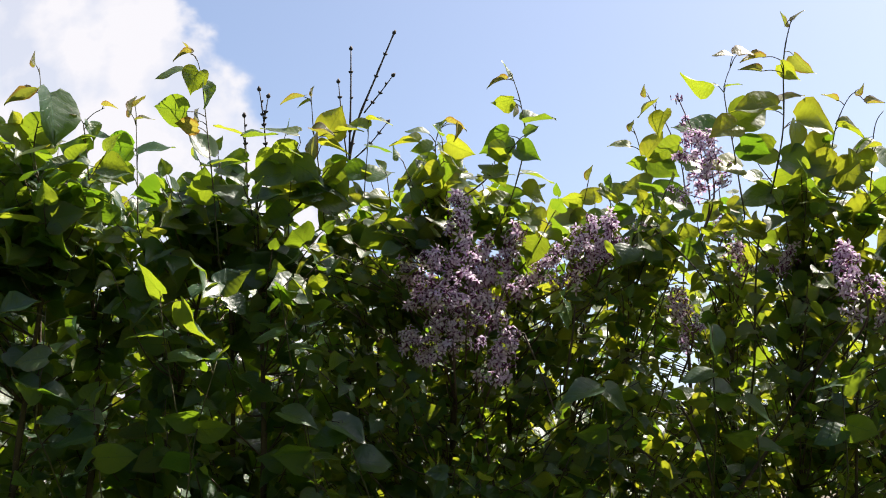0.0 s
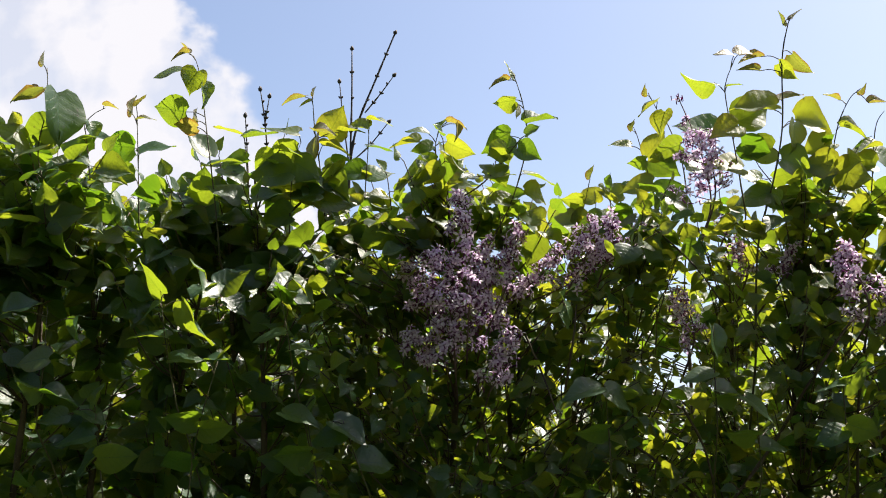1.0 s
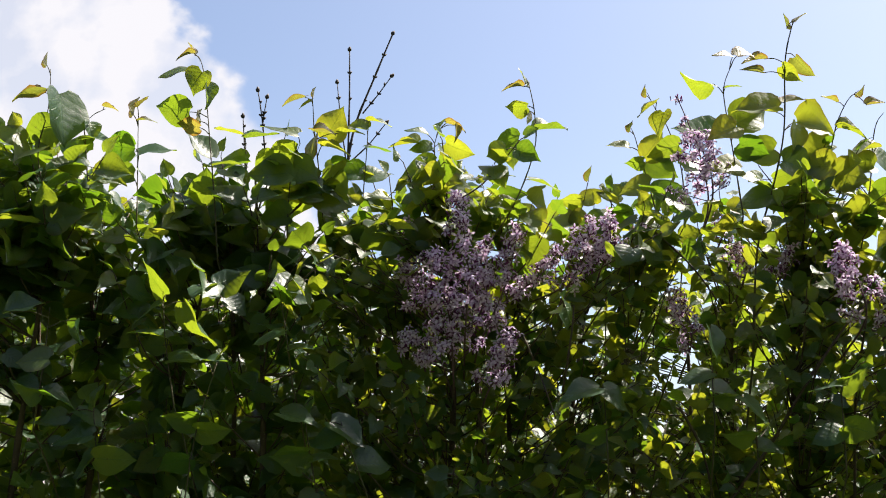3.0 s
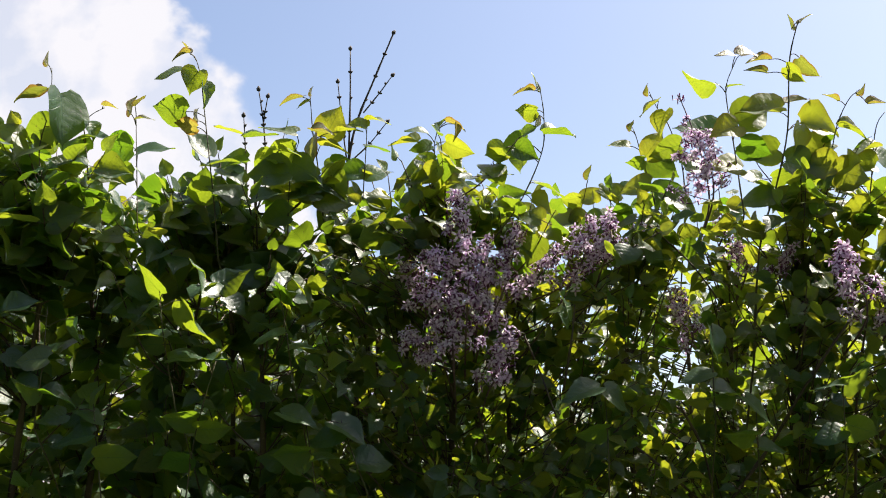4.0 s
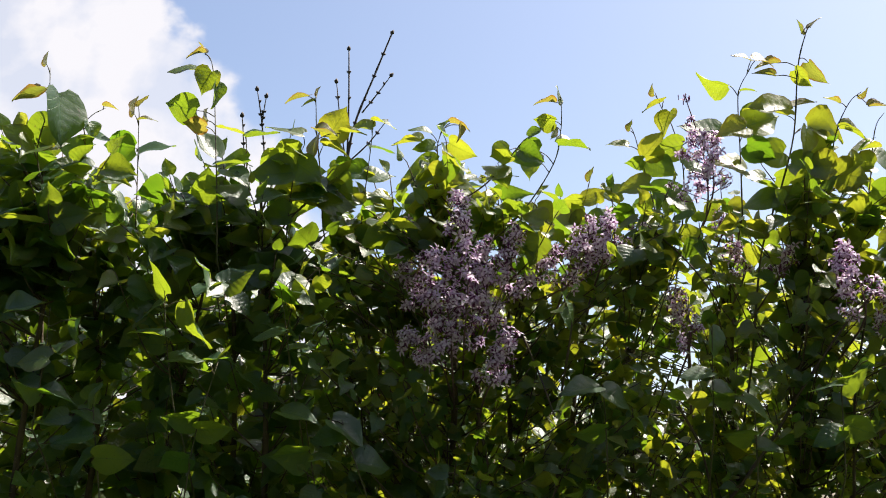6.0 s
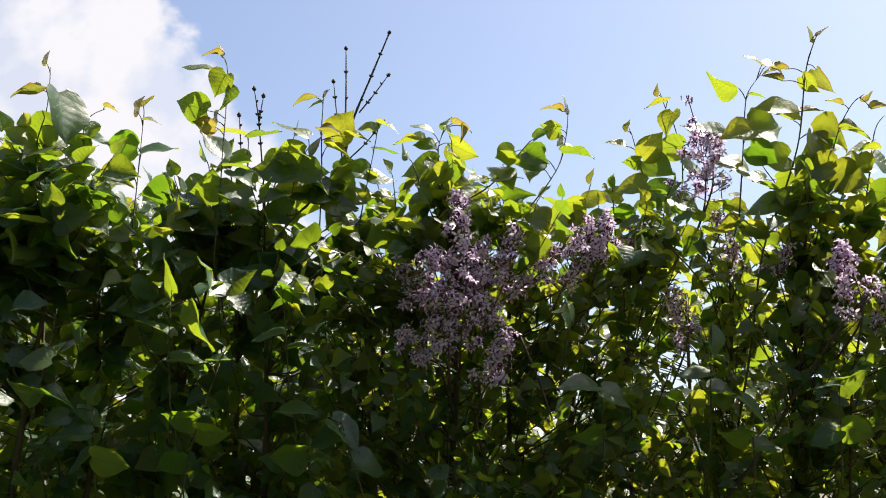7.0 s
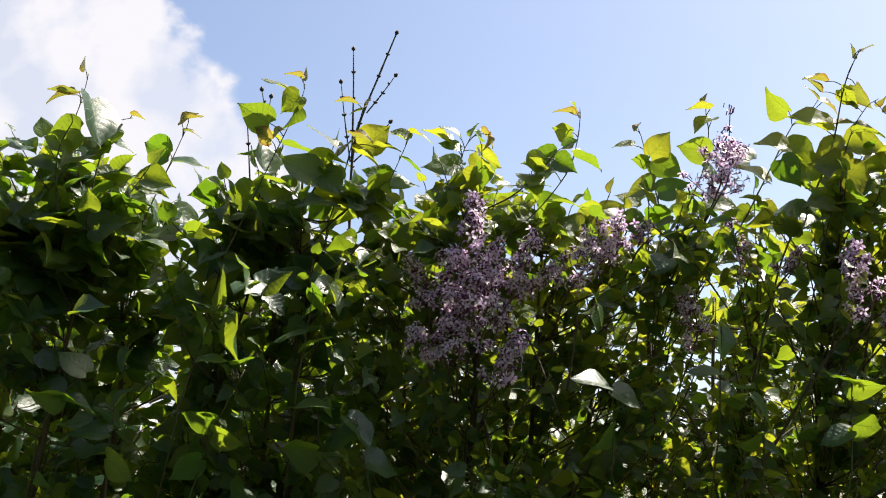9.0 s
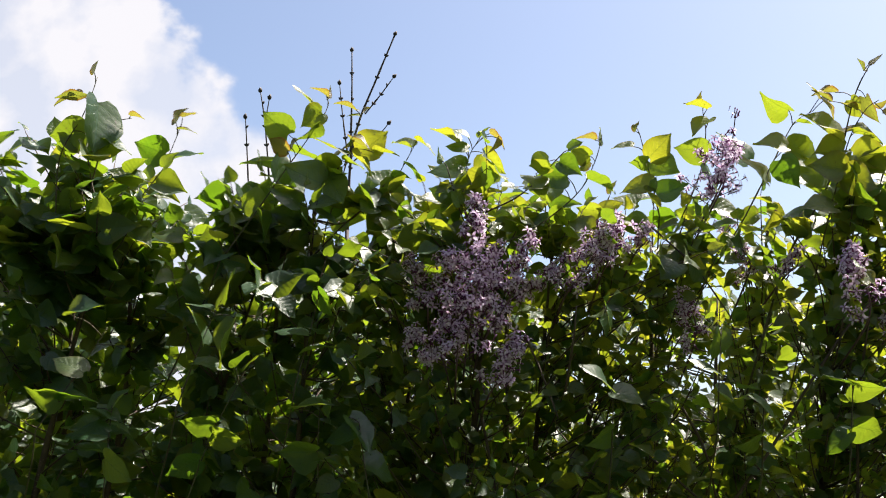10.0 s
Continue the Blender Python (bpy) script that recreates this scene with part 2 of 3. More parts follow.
def cloud():
    """A broad bank of cloud far behind the hedge."""
    v, f, n = [], [], 20
    for i in range(n + 1):
        for j in range(n + 1):
            x, z = -900 + 1300 * i / n, -420 + 800 * j / n
            v.append((x, 30 * noise.noise((x * 0.006, z * 0.006, 3)), z))
    for i in range(n):
        for j in range(n):
            a = i * (n + 1) + j
            f.append((a, a + n + 1, a + n + 2, a + 1))
    ob = new("cloud", mesh_of("cloud", v, f, cloud_material()))
    tagged(ob, "bright white sunlit cloud with ragged edge in blue sky", "cloud", "", "structure")
    ob.matrix_world = pose(CLOUD[0], CLOUD[1], CLOUD[2])
    return ob


def unseen_screen():
    """Tall dark screen added unseen behind the viewpoint to keep skylight off the leaves."""
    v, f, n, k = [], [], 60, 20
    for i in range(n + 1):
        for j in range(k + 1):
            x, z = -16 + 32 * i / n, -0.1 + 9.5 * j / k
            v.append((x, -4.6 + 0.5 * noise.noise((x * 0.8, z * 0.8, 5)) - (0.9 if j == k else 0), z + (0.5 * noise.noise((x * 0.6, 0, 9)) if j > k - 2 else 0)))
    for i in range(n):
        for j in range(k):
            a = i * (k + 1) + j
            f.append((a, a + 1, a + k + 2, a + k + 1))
    m = Mat("screen_green")
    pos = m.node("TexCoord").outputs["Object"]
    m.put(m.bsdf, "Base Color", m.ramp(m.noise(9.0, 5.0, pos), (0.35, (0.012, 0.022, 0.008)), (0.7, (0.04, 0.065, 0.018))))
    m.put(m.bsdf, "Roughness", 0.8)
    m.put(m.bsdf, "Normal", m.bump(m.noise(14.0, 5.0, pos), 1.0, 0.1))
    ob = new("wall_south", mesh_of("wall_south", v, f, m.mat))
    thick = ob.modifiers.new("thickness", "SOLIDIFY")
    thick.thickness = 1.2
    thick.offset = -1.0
    tagged(ob, "tall dark green screen, added out of view to block skylight", "hedge", "", "structure")


CLOUD = (-246, 900, 470)
ground()
the_cloud = cloud()
unseen_screen()


# ---- the hedge ----
def shrub(x, y, label):
    ob = new("lilac_shrub")
    ob.location = (x, y, 0)
    ob["singles"] = 0
    return tagged(ob, label, "shrub", "lilac shrubs of the hedge")


def shoot(thing, base, line, leaves, wind, gain, radius):
    """An upright leafy shoot. line: the stem from its base, across and up; leaves: where each blade starts, its direction
    in degrees from level, its length, how flat it faces (1 flat, 0 on edge) and how young it is (1 a fresh tip leaf)."""
    rng = random.Random(round(base[0] * 1000) + 7000)
    turned = 0.5 if thing is shrub_west else 0.2 if thing is shrub_mid else 0.12     # share of blades that face up into the sun
    stem = spline([(x, 0.05 * z * math.sin(9 * z + base[0] * 20), z) for x, z in line], 5)
    tubes = Tubes()
    tubes.add([Vector((0.03, 0.26, -0.25)), Vector((0.008, 0.06, -0.05))] + stem, radius, radius * 0.42, 6, 5)
    made = []
    for x, z, angle, size, flat, young in leaves:
        at = Vector((x, rng.uniform(-0.025, 0.02), z))
        near = min(stem, key=lambda p: (p - at - Vector((0, 0, -0.012))).length)
        a = radians(angle)
        along = Vector((math.cos(a), rng.uniform(-0.25, 0.25), math.sin(a)))
        tilt = math.acos(max(0.0, min(1.0, flat))) * (1 if math.cos(a) > 0 else -1) * rng.choice((1, 1, 1, -1))
        front = Vector((rng.gauss(0.4, 0.2), -0.75, rng.gauss(0.5, 0.2))) if rng.random() < turned else Vector((rng.gauss(0, 0.25), -0.95, rng.gauss(-0.15, 0.25)))
        face = front * math.cos(tilt) + Vector((-math.sin(a), 0, math.cos(a))) * math.sin(tilt)
        if (at - near).length > 0.006:
            mid = (near + at) / 2 + Vector((0, 0, 0.10 * (at - near).length))
            tubes.add(spline([near, mid, at], 3), 0.0011, 0.0008, 5)
        made.append((blade_pose(at, along, face, size), size, young))
    m = Matrix.Translation(Vector(base) - thing.location)
    ob = under(thing, "shoot", tubes.mesh("shoot", TWIG), m)
    SWAYS.append((ob, m, wind, gain, rng.randrange(999)))
    for pm, size, young in made:
        k = rng.randrange(16)
        me = TIP_MESH[k % 4] if young > 0.75 else YOUNG_MESH[k] if young > 0.45 else FRESH_LIT_MESH[k] if young > 0.15 else LEAF_MESH[k]
        one = under(ob, "leaf", me, pm, "yellow-green young leaf" if young > 0.45 else "")
        FLUTTERS.append((one, pm, rng.randrange(999), 1.5 if base[1] < 1.85 else 0.6))
    thing["singles"] += len(made)


def crown_height(x):
    """Height of the hedge's dense top along its length."""
    a = 2.225 + 0.03 * math.sin(5.1 * x + 1) + 0.02 * math.sin(13 * x)
    dip = 0.085 * math.exp(-((x - 0.27) / 0.24) ** 2) + 0.03 * math.exp(-((x + 0.05) / 0.15) ** 2)
    return a - dip + 0.02 / (1 + math.exp((x + 0.2) * 20)) + 0.03 / (1 + math.exp((0.55 - x) * 20))


def fill(thing, x0, x1, stems, tufts, seed, small, deep, fineness, rear, sunny, fresh):
    """The body of one shrub: trunks from the ground, branches that the wind moves, and leafy twigs all over them."""
    rng = random.Random(seed)
    origin = thing.location
    trunk = Tubes()
    limbs = []
    for i in range(stems):
        x = x0 + (x1 - x0) * (i + rng.uniform(0.2, 0.8)) / stems
        y = rng.uniform(2.0, 2.85) if i % 2 else rng.uniform(2.0, 2.3)
        foot = Vector((x * 0.75 + (x0 + x1) * 0.125 + rng.uniform(-0.08, 0.08), 2.3 + (y - 2.3) * 0.5, -0.05))
        fork = Vector((x, y, rng.uniform(1.0, 1.3)))
        mid = (foot + fork) / 2 + Vector((rng.uniform(-0.05, 0.05), rng.uniform(-0.05, 0.05), 0))
        trunk.add([p - origin for p in spline([foot, mid, fork], 6)], rng.uniform(0.014, 0.024), 0.0085, 8, 4)
        top = Vector((x + rng.uniform(-0.06, 0.10), y + rng.uniform(-0.1, 0.1), crown_height(x) - rng.uniform(0.03, 0.2)))
        bend = (fork + top) / 2 + Vector((rng.uniform(-0.05, 0.05), rng.uniform(-0.05, 0.05), 0))
        limbs.append((fork, spline([fork, bend, top], 7), Tubes(), []))
    under(thing, "trunk", trunk.mesh("trunk", BARK))
    for fork, line, tubes, *_ in limbs:
        tubes.add([p - fork for p in line], 0.0085, 0.0022, 7, 4)
    for i in range(tufts + rear):
        low = i % 4 == 3
        j = i // 4 if low else i - i // 4
        x = x0 - 0.03 + (x1 - x0 + 0.06) * ((j * 0.7549 + rng.uniform(0, 0.006)) % 1)
        y = rng.triangular(1.78, deep, 2.1)
        z = rng.uniform(0.15, 1.45) if low else 1.42 + (crown_height(x) - 1.42) * ((j * 0.5698 + rng.uniform(0, 0.03)) % 1) ** 1.4
        if not low and z < 1.8 and i % 3 == 0:
            y = rng.uniform(2.45, 3.1)
        if i >= tufts:      # the far side of the hedge, seen through the near one
            low, x, z = False, x0 + (x1 - x0) * ((i * 0.7549) % 1), 1.42 + 0.72 * ((i * 0.5698) % 1)
            y = rng.uniform(2.62, 3.1)
        elif z > 1.98:
            y = rng.triangular(1.88, 2.32, 2.02)
        elif z > 1.72 and y > 2.25 and i % 4 == 1:      # the hedge thins out behind its sunny top
            continue
        tip = Vector((x, y, z))
        if (z > crown_height(x) - 0.10 and i % 9 < (2 if x > -0.05 else 3)) or (z > 1.97 and y < 2.5 and i % 10 < (1 if x > -0.05 else 4 if x > -0.45 else 2)):
            continue
        if 0.28 < x < 0.74 and z > 1.84 and y > 2.05 and i % 5 < 3:      # the loose part of the crown that lets the sun in
            continue
        if i % 7 and any(y < p.y + 0.04 and (tip.xz - p.xz).length < r for p, r in BLOOMS):
            continue
        if i % 4 and any(0 < (tip - p).dot(way) < 0.7 and (tip - p).cross(way).length < r * 1.5 for p, r in BLOOMS):
            continue
        fork, line, tubes, fine = min(limbs, key=lambda l: (l[1][len(l[1]) // 2].xy - tip.xy).length)
        root = min(line, key=lambda p: (p - tip - Vector((0, 0, -0.12))).length)
        bow = (root + tip) / 2 + Vector((0, 0, rng.uniform(-0.05, 0.02)))
        twig = spline([root, bow, tip], 5)
        tubes.add([p - fork for p in twig], 0.0020, 0.0010, 5)
        n = rng.randint(3, 5)
        for j in range(n):
            d = (tip - root).normalized()
            p = tip - d * (j * rng.uniform(0.022, 0.036))
            turn = rng.uniform(0, 6.28)
            for flip in ((1, -1) if j else (1,)):
                out = Vector((math.cos(turn) * flip, math.sin(turn) * flip, 0))
                along = out * 0.9 + d * 0.3 + Vector((0.1, -0.1, rng.uniform(-1.0, 0.2)))
                if j == 0:
                    along = d + Vector((rng.uniform(-0.4, 0.4), rng.uniform(-0.4, 0.4), 0))
                size = rng.uniform(0.042, 0.076) * (0.6 if j == 0 else 1.0) * small * (fineness if z < 1.97 else 1.0)
                at = p + along.normalized() * 0.012
                face = Vector((rng.gauss(0.1, 0.6), rng.gauss(-0.35, 0.6), rng.uniform(0.1, 1.0))) + out * 0.4
                if rng.random() < sunny:
                    face = Vector((rng.gauss(0.42, 0.25), rng.gauss(-0.65, 0.25), rng.gauss(0.55, 0.25)))
                m = Matrix.Translation(-fork) @ blade_pose(at, along, face, size)
                # A larger fresh share also stands in for leaves the sun lights.
                fine.append((m, rng.randrange(16), at, rng.random() < fresh * (1.0 if z > 1.9 else 0.8)))
                if not low:
                    tubes.add([p - fork, at - fork], 0.0009, 0.0007, 4)
    for fork, line, tubes, fine in limbs:
        m = Matrix.Translation(fork - origin)
        ob = under(thing, "branch", tubes.mesh("branch", BARK), m)
        SWAYS.append((ob, m, GUST, 0.16, rng.randrange(999)))
        near = [q for q in fine if q[2].y < 2.1 and q[2].z > 1.5 and abs(q[2].x) < 1.0]
        rest = [q for q in fine if not (q[2].y < 2.1 and q[2].z > 1.5 and abs(q[2].x) < 1.0)]
        room = max(0, 290 - thing["singles"])
        share = min(len(near), room, 40)
        for q in near[:share]:
            one = under(ob, "leaf", (FRESH_LIT_MESH if q[3] else LEAF_MESH)[q[1]], q[0])
            FLUTTERS.append((one, q[0], rng.randrange(999), 0.7))
        thing["singles"] += share
        rest += near[share:]
        for pale, mat, label in ((False, LEAF, "dense dark green leaves"), (True, FRESH_LIT, "fresh yellow-green leaves, some coloured as if sunlit")):
            for shapes, high in ((FINE, True), (PLAIN, False)):
                some = [(q[0], q[1]) for q in rest if q[3] == pale and high == (q[2].z > 1.9 and q[2].y < 2.35 and abs(q[2].x) < 1.05)]
                if some:
                    under(ob, "foliage", joined_leaves("foliage", some, shapes, mat), None, label, "stuff")


def floret_shape():
    """A lilac floret: slender tube and four spread petals, opening along +Z."""
    v, f = [], []
    for z, r in ((-0.9, 0.10), (-0.1, 0.13), (0.0, 0.16)):
        for k in range(4):
            a = math.pi / 2 * k + math.pi / 4
            v.append((r * math.cos(a), r * math.sin(a), z))
    for i in range(2):
        for k in range(4):
            a, b = i * 4 + k, i * 4 + (k + 1) % 4
            f.append((a, b, b + 4, a + 4))
    for k in range(4):
        a = math.pi / 2 * k
        c, s = math.cos(a), math.sin(a)
        n = len(v)
        for along, w, z in ((0.06, 0.08, 0.0), (0.40, 0.19, 0.07), (0.72, 0.18, 0.02), (0.96, 0.03, -0.12)):
            for side in (-1, 1):
                v.append((c * along - s * w * side, s * along + c * w * side, z + 0.03 * (along > 0.3)))
        for i in range(3):
            q = n + 2 * i
            f.append((q, q + 1, q + 3, q + 2))
    return np.array(v), f, np.array([(0.5, 0.0)] * 12 + [(0.5, h) for _ in range(4) for h in (0.2, 0.2, 0.6, 0.6, 0.9, 0.9, 1.0, 1.0)])


def bud_shape():
    """An unopened floret: a slim dark tube with a swollen tip."""
    v, f = [], []
    for z, r in ((-0.9, 0.07), (-0.1, 0.10), (0.12, 0.17), (0.34, 0.05)):
        for k in range(5):
            a = math.pi * 0.4 * k
            v.append((r * math.cos(a), r * math.sin(a), z))
    for i in range(3):
        for k in range(5):
            a, b = i * 5 + k, i * 5 + (k + 1) % 5
            f.append((a, b, b + 5, a + 5))
    f.append((15, 16, 17, 18, 19))
    return np.array(v), f, np.array([(0.5, 0.0)] * 10 + [(0.5, 0.3)] * 10)


BUD = bud_shape()
FLORET = floret_shape()
BUD_MESH = mesh_of("flower_bud", BUD[0], BUD[1], PETAL, BUD[2])
FLORET_MESH = mesh_of("floret", FLORET[0], FLORET[1], PETAL, FLORET[2])


def panicle(thing, foot, tip, width, count, buds=0.12):
    """A flower head: branching stalk with many florets, broad below and narrow at the tip."""
    rng = random.Random(round(foot[0] * 1000) + count)
    a, b = Vector(foot), Vector(tip)
    tubes, poses = Tubes(), []
    d = (b - a).normalized()
    axis = spline([Vector((-0.03 * d.x, 0.16, -0.05)), Vector((0, 0, 0)), (b - a) * 0.5 + Vector((0.012, 0, 0)), b - a], 6)
    tubes.add(axis, 0.0022, 0.0010, 6)
    for s in (0.3, 0.5, 0.7, 0.9):
        BLOOMS.append((a + (b - a) * s, width * (1.05 - 0.6 * s)))
    count = int(count * 1.75)
    side_stalks = max(7, count // 11)
    for i in range(side_stalks):
        s = ((i + rng.random()) / side_stalks) ** 0.9
        p = (b - a) * s
        reach = width * (1.08 - 0.78 * s) * rng.uniform(0.5, 1.15)
        turn = i * 2.4 + rng.uniform(-0.4, 0.4)
        x = d.cross(Vector((0, 1, 0))).normalized()
        out = (x * math.cos(turn) + d.cross(x) * math.sin(turn) + d * 0.55).normalized()
        end = p + out * reach
        tubes.add(spline([p, p + out * reach * 0.5 + Vector((0, 0, -0.002)), end], 2), 0.0011, 0.0007, 4)
        for j in range(max(3, count // side_stalks)):
            r = 1 - 0.6 * rng.random() ** 1.6
            q = p + out * reach * r + Vector([rng.gauss(0, 0.0075) for _ in range(3)])
            face = (out + Vector([rng.gauss(0, 0.55) for _ in range(3)]) + Vector((0.1, -0.4, 0.15))).normalized()
            size = rng.uniform(0.0085, 0.0128)
            m = Matrix.Translation(q) @ face.to_track_quat("Z", "Y").to_matrix().to_4x4() @ Matrix.Rotation(rng.uniform(0, 6.28), 4, "Z") @ Matrix.Scale(size, 4)
            poses.append((m, 1 if rng.random() < buds + 0.5 * max(0.0, s - 0.7) else 0))
    rest = Matrix.Translation(a - thing.location)
    ob = under(thing, "panicle", tubes.mesh("panicle", STALK), rest, "pale purple lilac flower head")
    SWAYS.append((ob, rest, SWING if a.x > 0.45 else GUST, (0.8 if a.z > 2.08 else 0.25) if a.x > 0.45 else 0.22, rng.randrange(999)))
    singles = min(len(poses), 34)
    for m, k in poses[:singles]:
        under(ob, "flower_bud" if k else "floret", BUD_MESH if k else FLORET_MESH, m)
    if poses[singles:]:
        under(ob, "blossom", joined_leaves("blossom", poses[singles:], [FLORET, BUD], PETAL), None, "", "stuff")


def bough(thing, y, line, radius):
    """A woody stem that shows among the leaves."""
    rng = random.Random(round(line[0][0] * 1000))
    pts = spline([Vector((x, y + rng.uniform(-0.02, 0.03), z)) - thing.location for x, z in line], 6)
    tubes = Tubes()
    tubes.add(pts, radius, radius * 0.6, 7, 5)
    under(thing, "bough", tubes.mesh("bough", BARK))


def bare_stem(thing, y, line, radius):
    """One leafless twig with swollen buds, in the thing's space."""
    pts = spline([Vector((x, y + 0.02 * math.sin(7 * z), z)) - thing.location for x, z in line], 6)
    tubes = Tubes()
    tubes.add(pts, radius, radius * 0.55, 7, 5)
    rng = random.Random(round(line[-1][0] * 1000))
    d = (pts[-1] - pts[-2]).normalized()
    for turn, size in ((-0.55, 0.010), (0.05, 0.014), (0.7, 0.008)):
        tubes.bud(pts[-1] - d * 0.002, Matrix.Rotation(turn, 3, "Y") @ d, size)
    for i in range(3, len(pts) - 1, 3):
        for sign in (-1, 1):
            if rng.random() < 0.85:
                tubes.bud(pts[i], Matrix.Rotation(0.8 * sign, 3, "Y") @ d, 0.009)
    under(thing, "stem", tubes.mesh("stem", BARE))


def bare_trunk(thing, top, radius):
    t = Tubes()
    t.add(spline([(0, 0, -0.05), (0.03, 0.02, 0.8), (-0.02, 0, 1.5), Vector(top) - thing.location], 6), radius * 2.5, radius, 8, 5)
    under(thing, "trunk", t.mesh("trunk", BARE))


# ---- wind: how far, in degrees, it has bent a free shoot at each half second ----
GUST = (0, 0, -0.5, -1, 1, 1.5, 1.5, 0.5, 0, 0, 0.3, 2.5, 4, 6, 9, 15, 20, 31, 29, 22, 36)
DRIFT = (0, 1, 0.5, 1.5, 4.5, 5, 6.5, 8, 10, 11, 14.5, 16, 17.5, 19, 22, 29, 27, 24, 25, 20, 35)
EASTERLY = (0, -0.2, -0.4, 0, 0.3, 0.2, 0.6, 0.9, 1.2, 1.5, 2, 2.4, 3.6, 5.2, 6.4, 7.6, 9.9, 9.2, 12.6, 13.9, 15.2)
SWING = (0, 0, 0, 0, 0.3, 0.5, 0.5, 0.8, 1, 1.3, 3, 6, 8, 10.5, 14, 24, 31, 29, 36, 40, 35)
WESTERLY = (0, 1, 2, 1.5, 2.5, 4, 4, 4, 4.5, 4.5, 0, 3.5, 4, 6, 5, -7, 0, 17, 15, 16, 19)

shrub_west = shrub(-1.1, 2.25, "dense green lilac hedge shrub with broad glossy leaves")
shrub_mid = shrub(0.1, 2.25, "green lilac shrub with large pale purple flower heads")
shrub_east = shrub(1.1, 2.25, "sunlit green lilac shrub with tall shoots and purple flowers")
bare_branch = tagged(new("bare_branch"), "leafless dark brown branch with swollen buds behind the hedge", "branch")
bare_branch.location = (-0.2, 2.6, 0)
bare_shoot = tagged(new("bare_branch"), "thin leafless dark twigs with buds behind the hedge", "branch")
bare_shoot.location = (-0.45, 2.5, 0)
shoot(shrub_west, (-0.755, 2.000, 2.056), ((0.000, 0.000), (-0.048, 0.127), (-0.045, 0.222), (-0.052, 0.282), (-0.060, 0.321)),
      ((-0.060, 0.319, 105, 0.036, 0.5, 1), (-0.077, 0.270, 190, 0.051, 0.5, 0.7), (-0.049, 0.264, 200, 0.066, 0.5, 0.6),
       (-0.025, 0.192, 200, 0.083, 1.0, 0), (-0.026, 0.260, 280, 0.113, 0.4, 0), (-0.047, 0.092, 175, 0.073, 0.6, 0),
       (-0.031, 0.104, 20, 0.055, 0.6, 0)), WESTERLY, 1.00, 0.0016)
shoot(shrub_west, (-0.709, 2.050, 2.141), ((0.000, 0.000), (-0.015, 0.102), (-0.020, 0.130), (-0.004, 0.153), (0.019, 0.167)),
      ((0.019, 0.167, 0, 0.032, 0.4, 1), (-0.008, 0.132, 300, 0.041, 0.7, 0), (-0.030, 0.144, 165, 0.041, 0.7, 0.6),
       (-0.017, 0.096, 20, 0.063, 0.6, 0), (-0.009, 0.072, 160, 0.069, 0.8, 0)), GUST, 0.50, 0.0016)
shoot(shrub_west, (-0.621, 2.100, 2.072), ((0.000, 0.000), (-0.007, 0.084), (-0.019, 0.207), (-0.021, 0.238)),
      ((-0.021, 0.232, 98, 0.047, 0.4, 0.8), (-0.017, 0.226, 25, 0.038, 0.6, 0.5), (-0.016, 0.251, 40, 0.033, 0.5, 0.6),
       (-0.016, 0.164, 170, 0.070, 0.8, 0), (-0.012, 0.158, 20, 0.076, 0.8, 0), (-0.008, 0.096, 190, 0.070, 0.8, 0)), GUST, 0.70, 0.0016)
shoot(shrub_west, (-0.420, 1.950, 1.965), ((0.000, 0.000), (-0.013, 0.110), (-0.029, 0.212), (-0.045, 0.305), (-0.058, 0.376), (-0.071, 0.417), (-0.083, 0.426)),
      ((-0.083, 0.425, 120, 0.030, 0.5, 1), (-0.079, 0.421, 190, 0.036, 0.4, 0.9), (-0.085, 0.388, 194, 0.064, 0.5, 0.3),
       (-0.058, 0.378, 252, 0.053, 1.0, 0.3), (-0.048, 0.352, 280, 0.051, 0.4, 0), (-0.074, 0.290, 172, 0.070, 1.0, 0),
       (-0.052, 0.276, 120, 0.035, 0.6, 0.6), (-0.051, 0.258, 170, 0.046, 0.6, 0.7), (-0.035, 0.210, 130, 0.078, 0.6, 0),
       (-0.026, 0.189, 30, 0.065, 0.7, 0), (-0.020, 0.144, 190, 0.065, 0.9, 0), (-0.014, 0.122, -10, 0.059, 0.8, 0)), GUST, 1.00, 0.0016)
shoot(shrub_west, (-0.395, 2.100, 2.072), ((0.000, 0.000), (-0.010, 0.121), (-0.018, 0.195)),
      ((-0.018, 0.189, 160, 0.065, 0.7, 0.2), (-0.013, 0.182, 10, 0.070, 0.7, 0), (-0.008, 0.133, 190, 0.076, 0.9, 0),
       (-0.007, 0.109, -20, 0.070, 0.8, 0), (-0.003, 0.060, 200, 0.069, 1.0, 0)), GUST, 0.70, 0.0016)
shoot(shrub_west, (-0.299, 2.000, 2.022), ((0.000, 0.000), (-0.001, 0.091), (0.005, 0.161), (0.015, 0.196)),
      ((0.013, 0.206, 170, 0.074, 0.8, 0.2), (0.010, 0.182, 195, 0.067, 0.7, 0), (0.006, 0.149, -30, 0.061, 0.8, 0),
       (0.001, 0.126, 190, 0.083, 1.0, 0), (-0.001, 0.080, 10, 0.066, 0.9, 0), (0.001, 0.045, 190, 0.066, 0.9, 0)), GUST, 0.80, 0.0016)
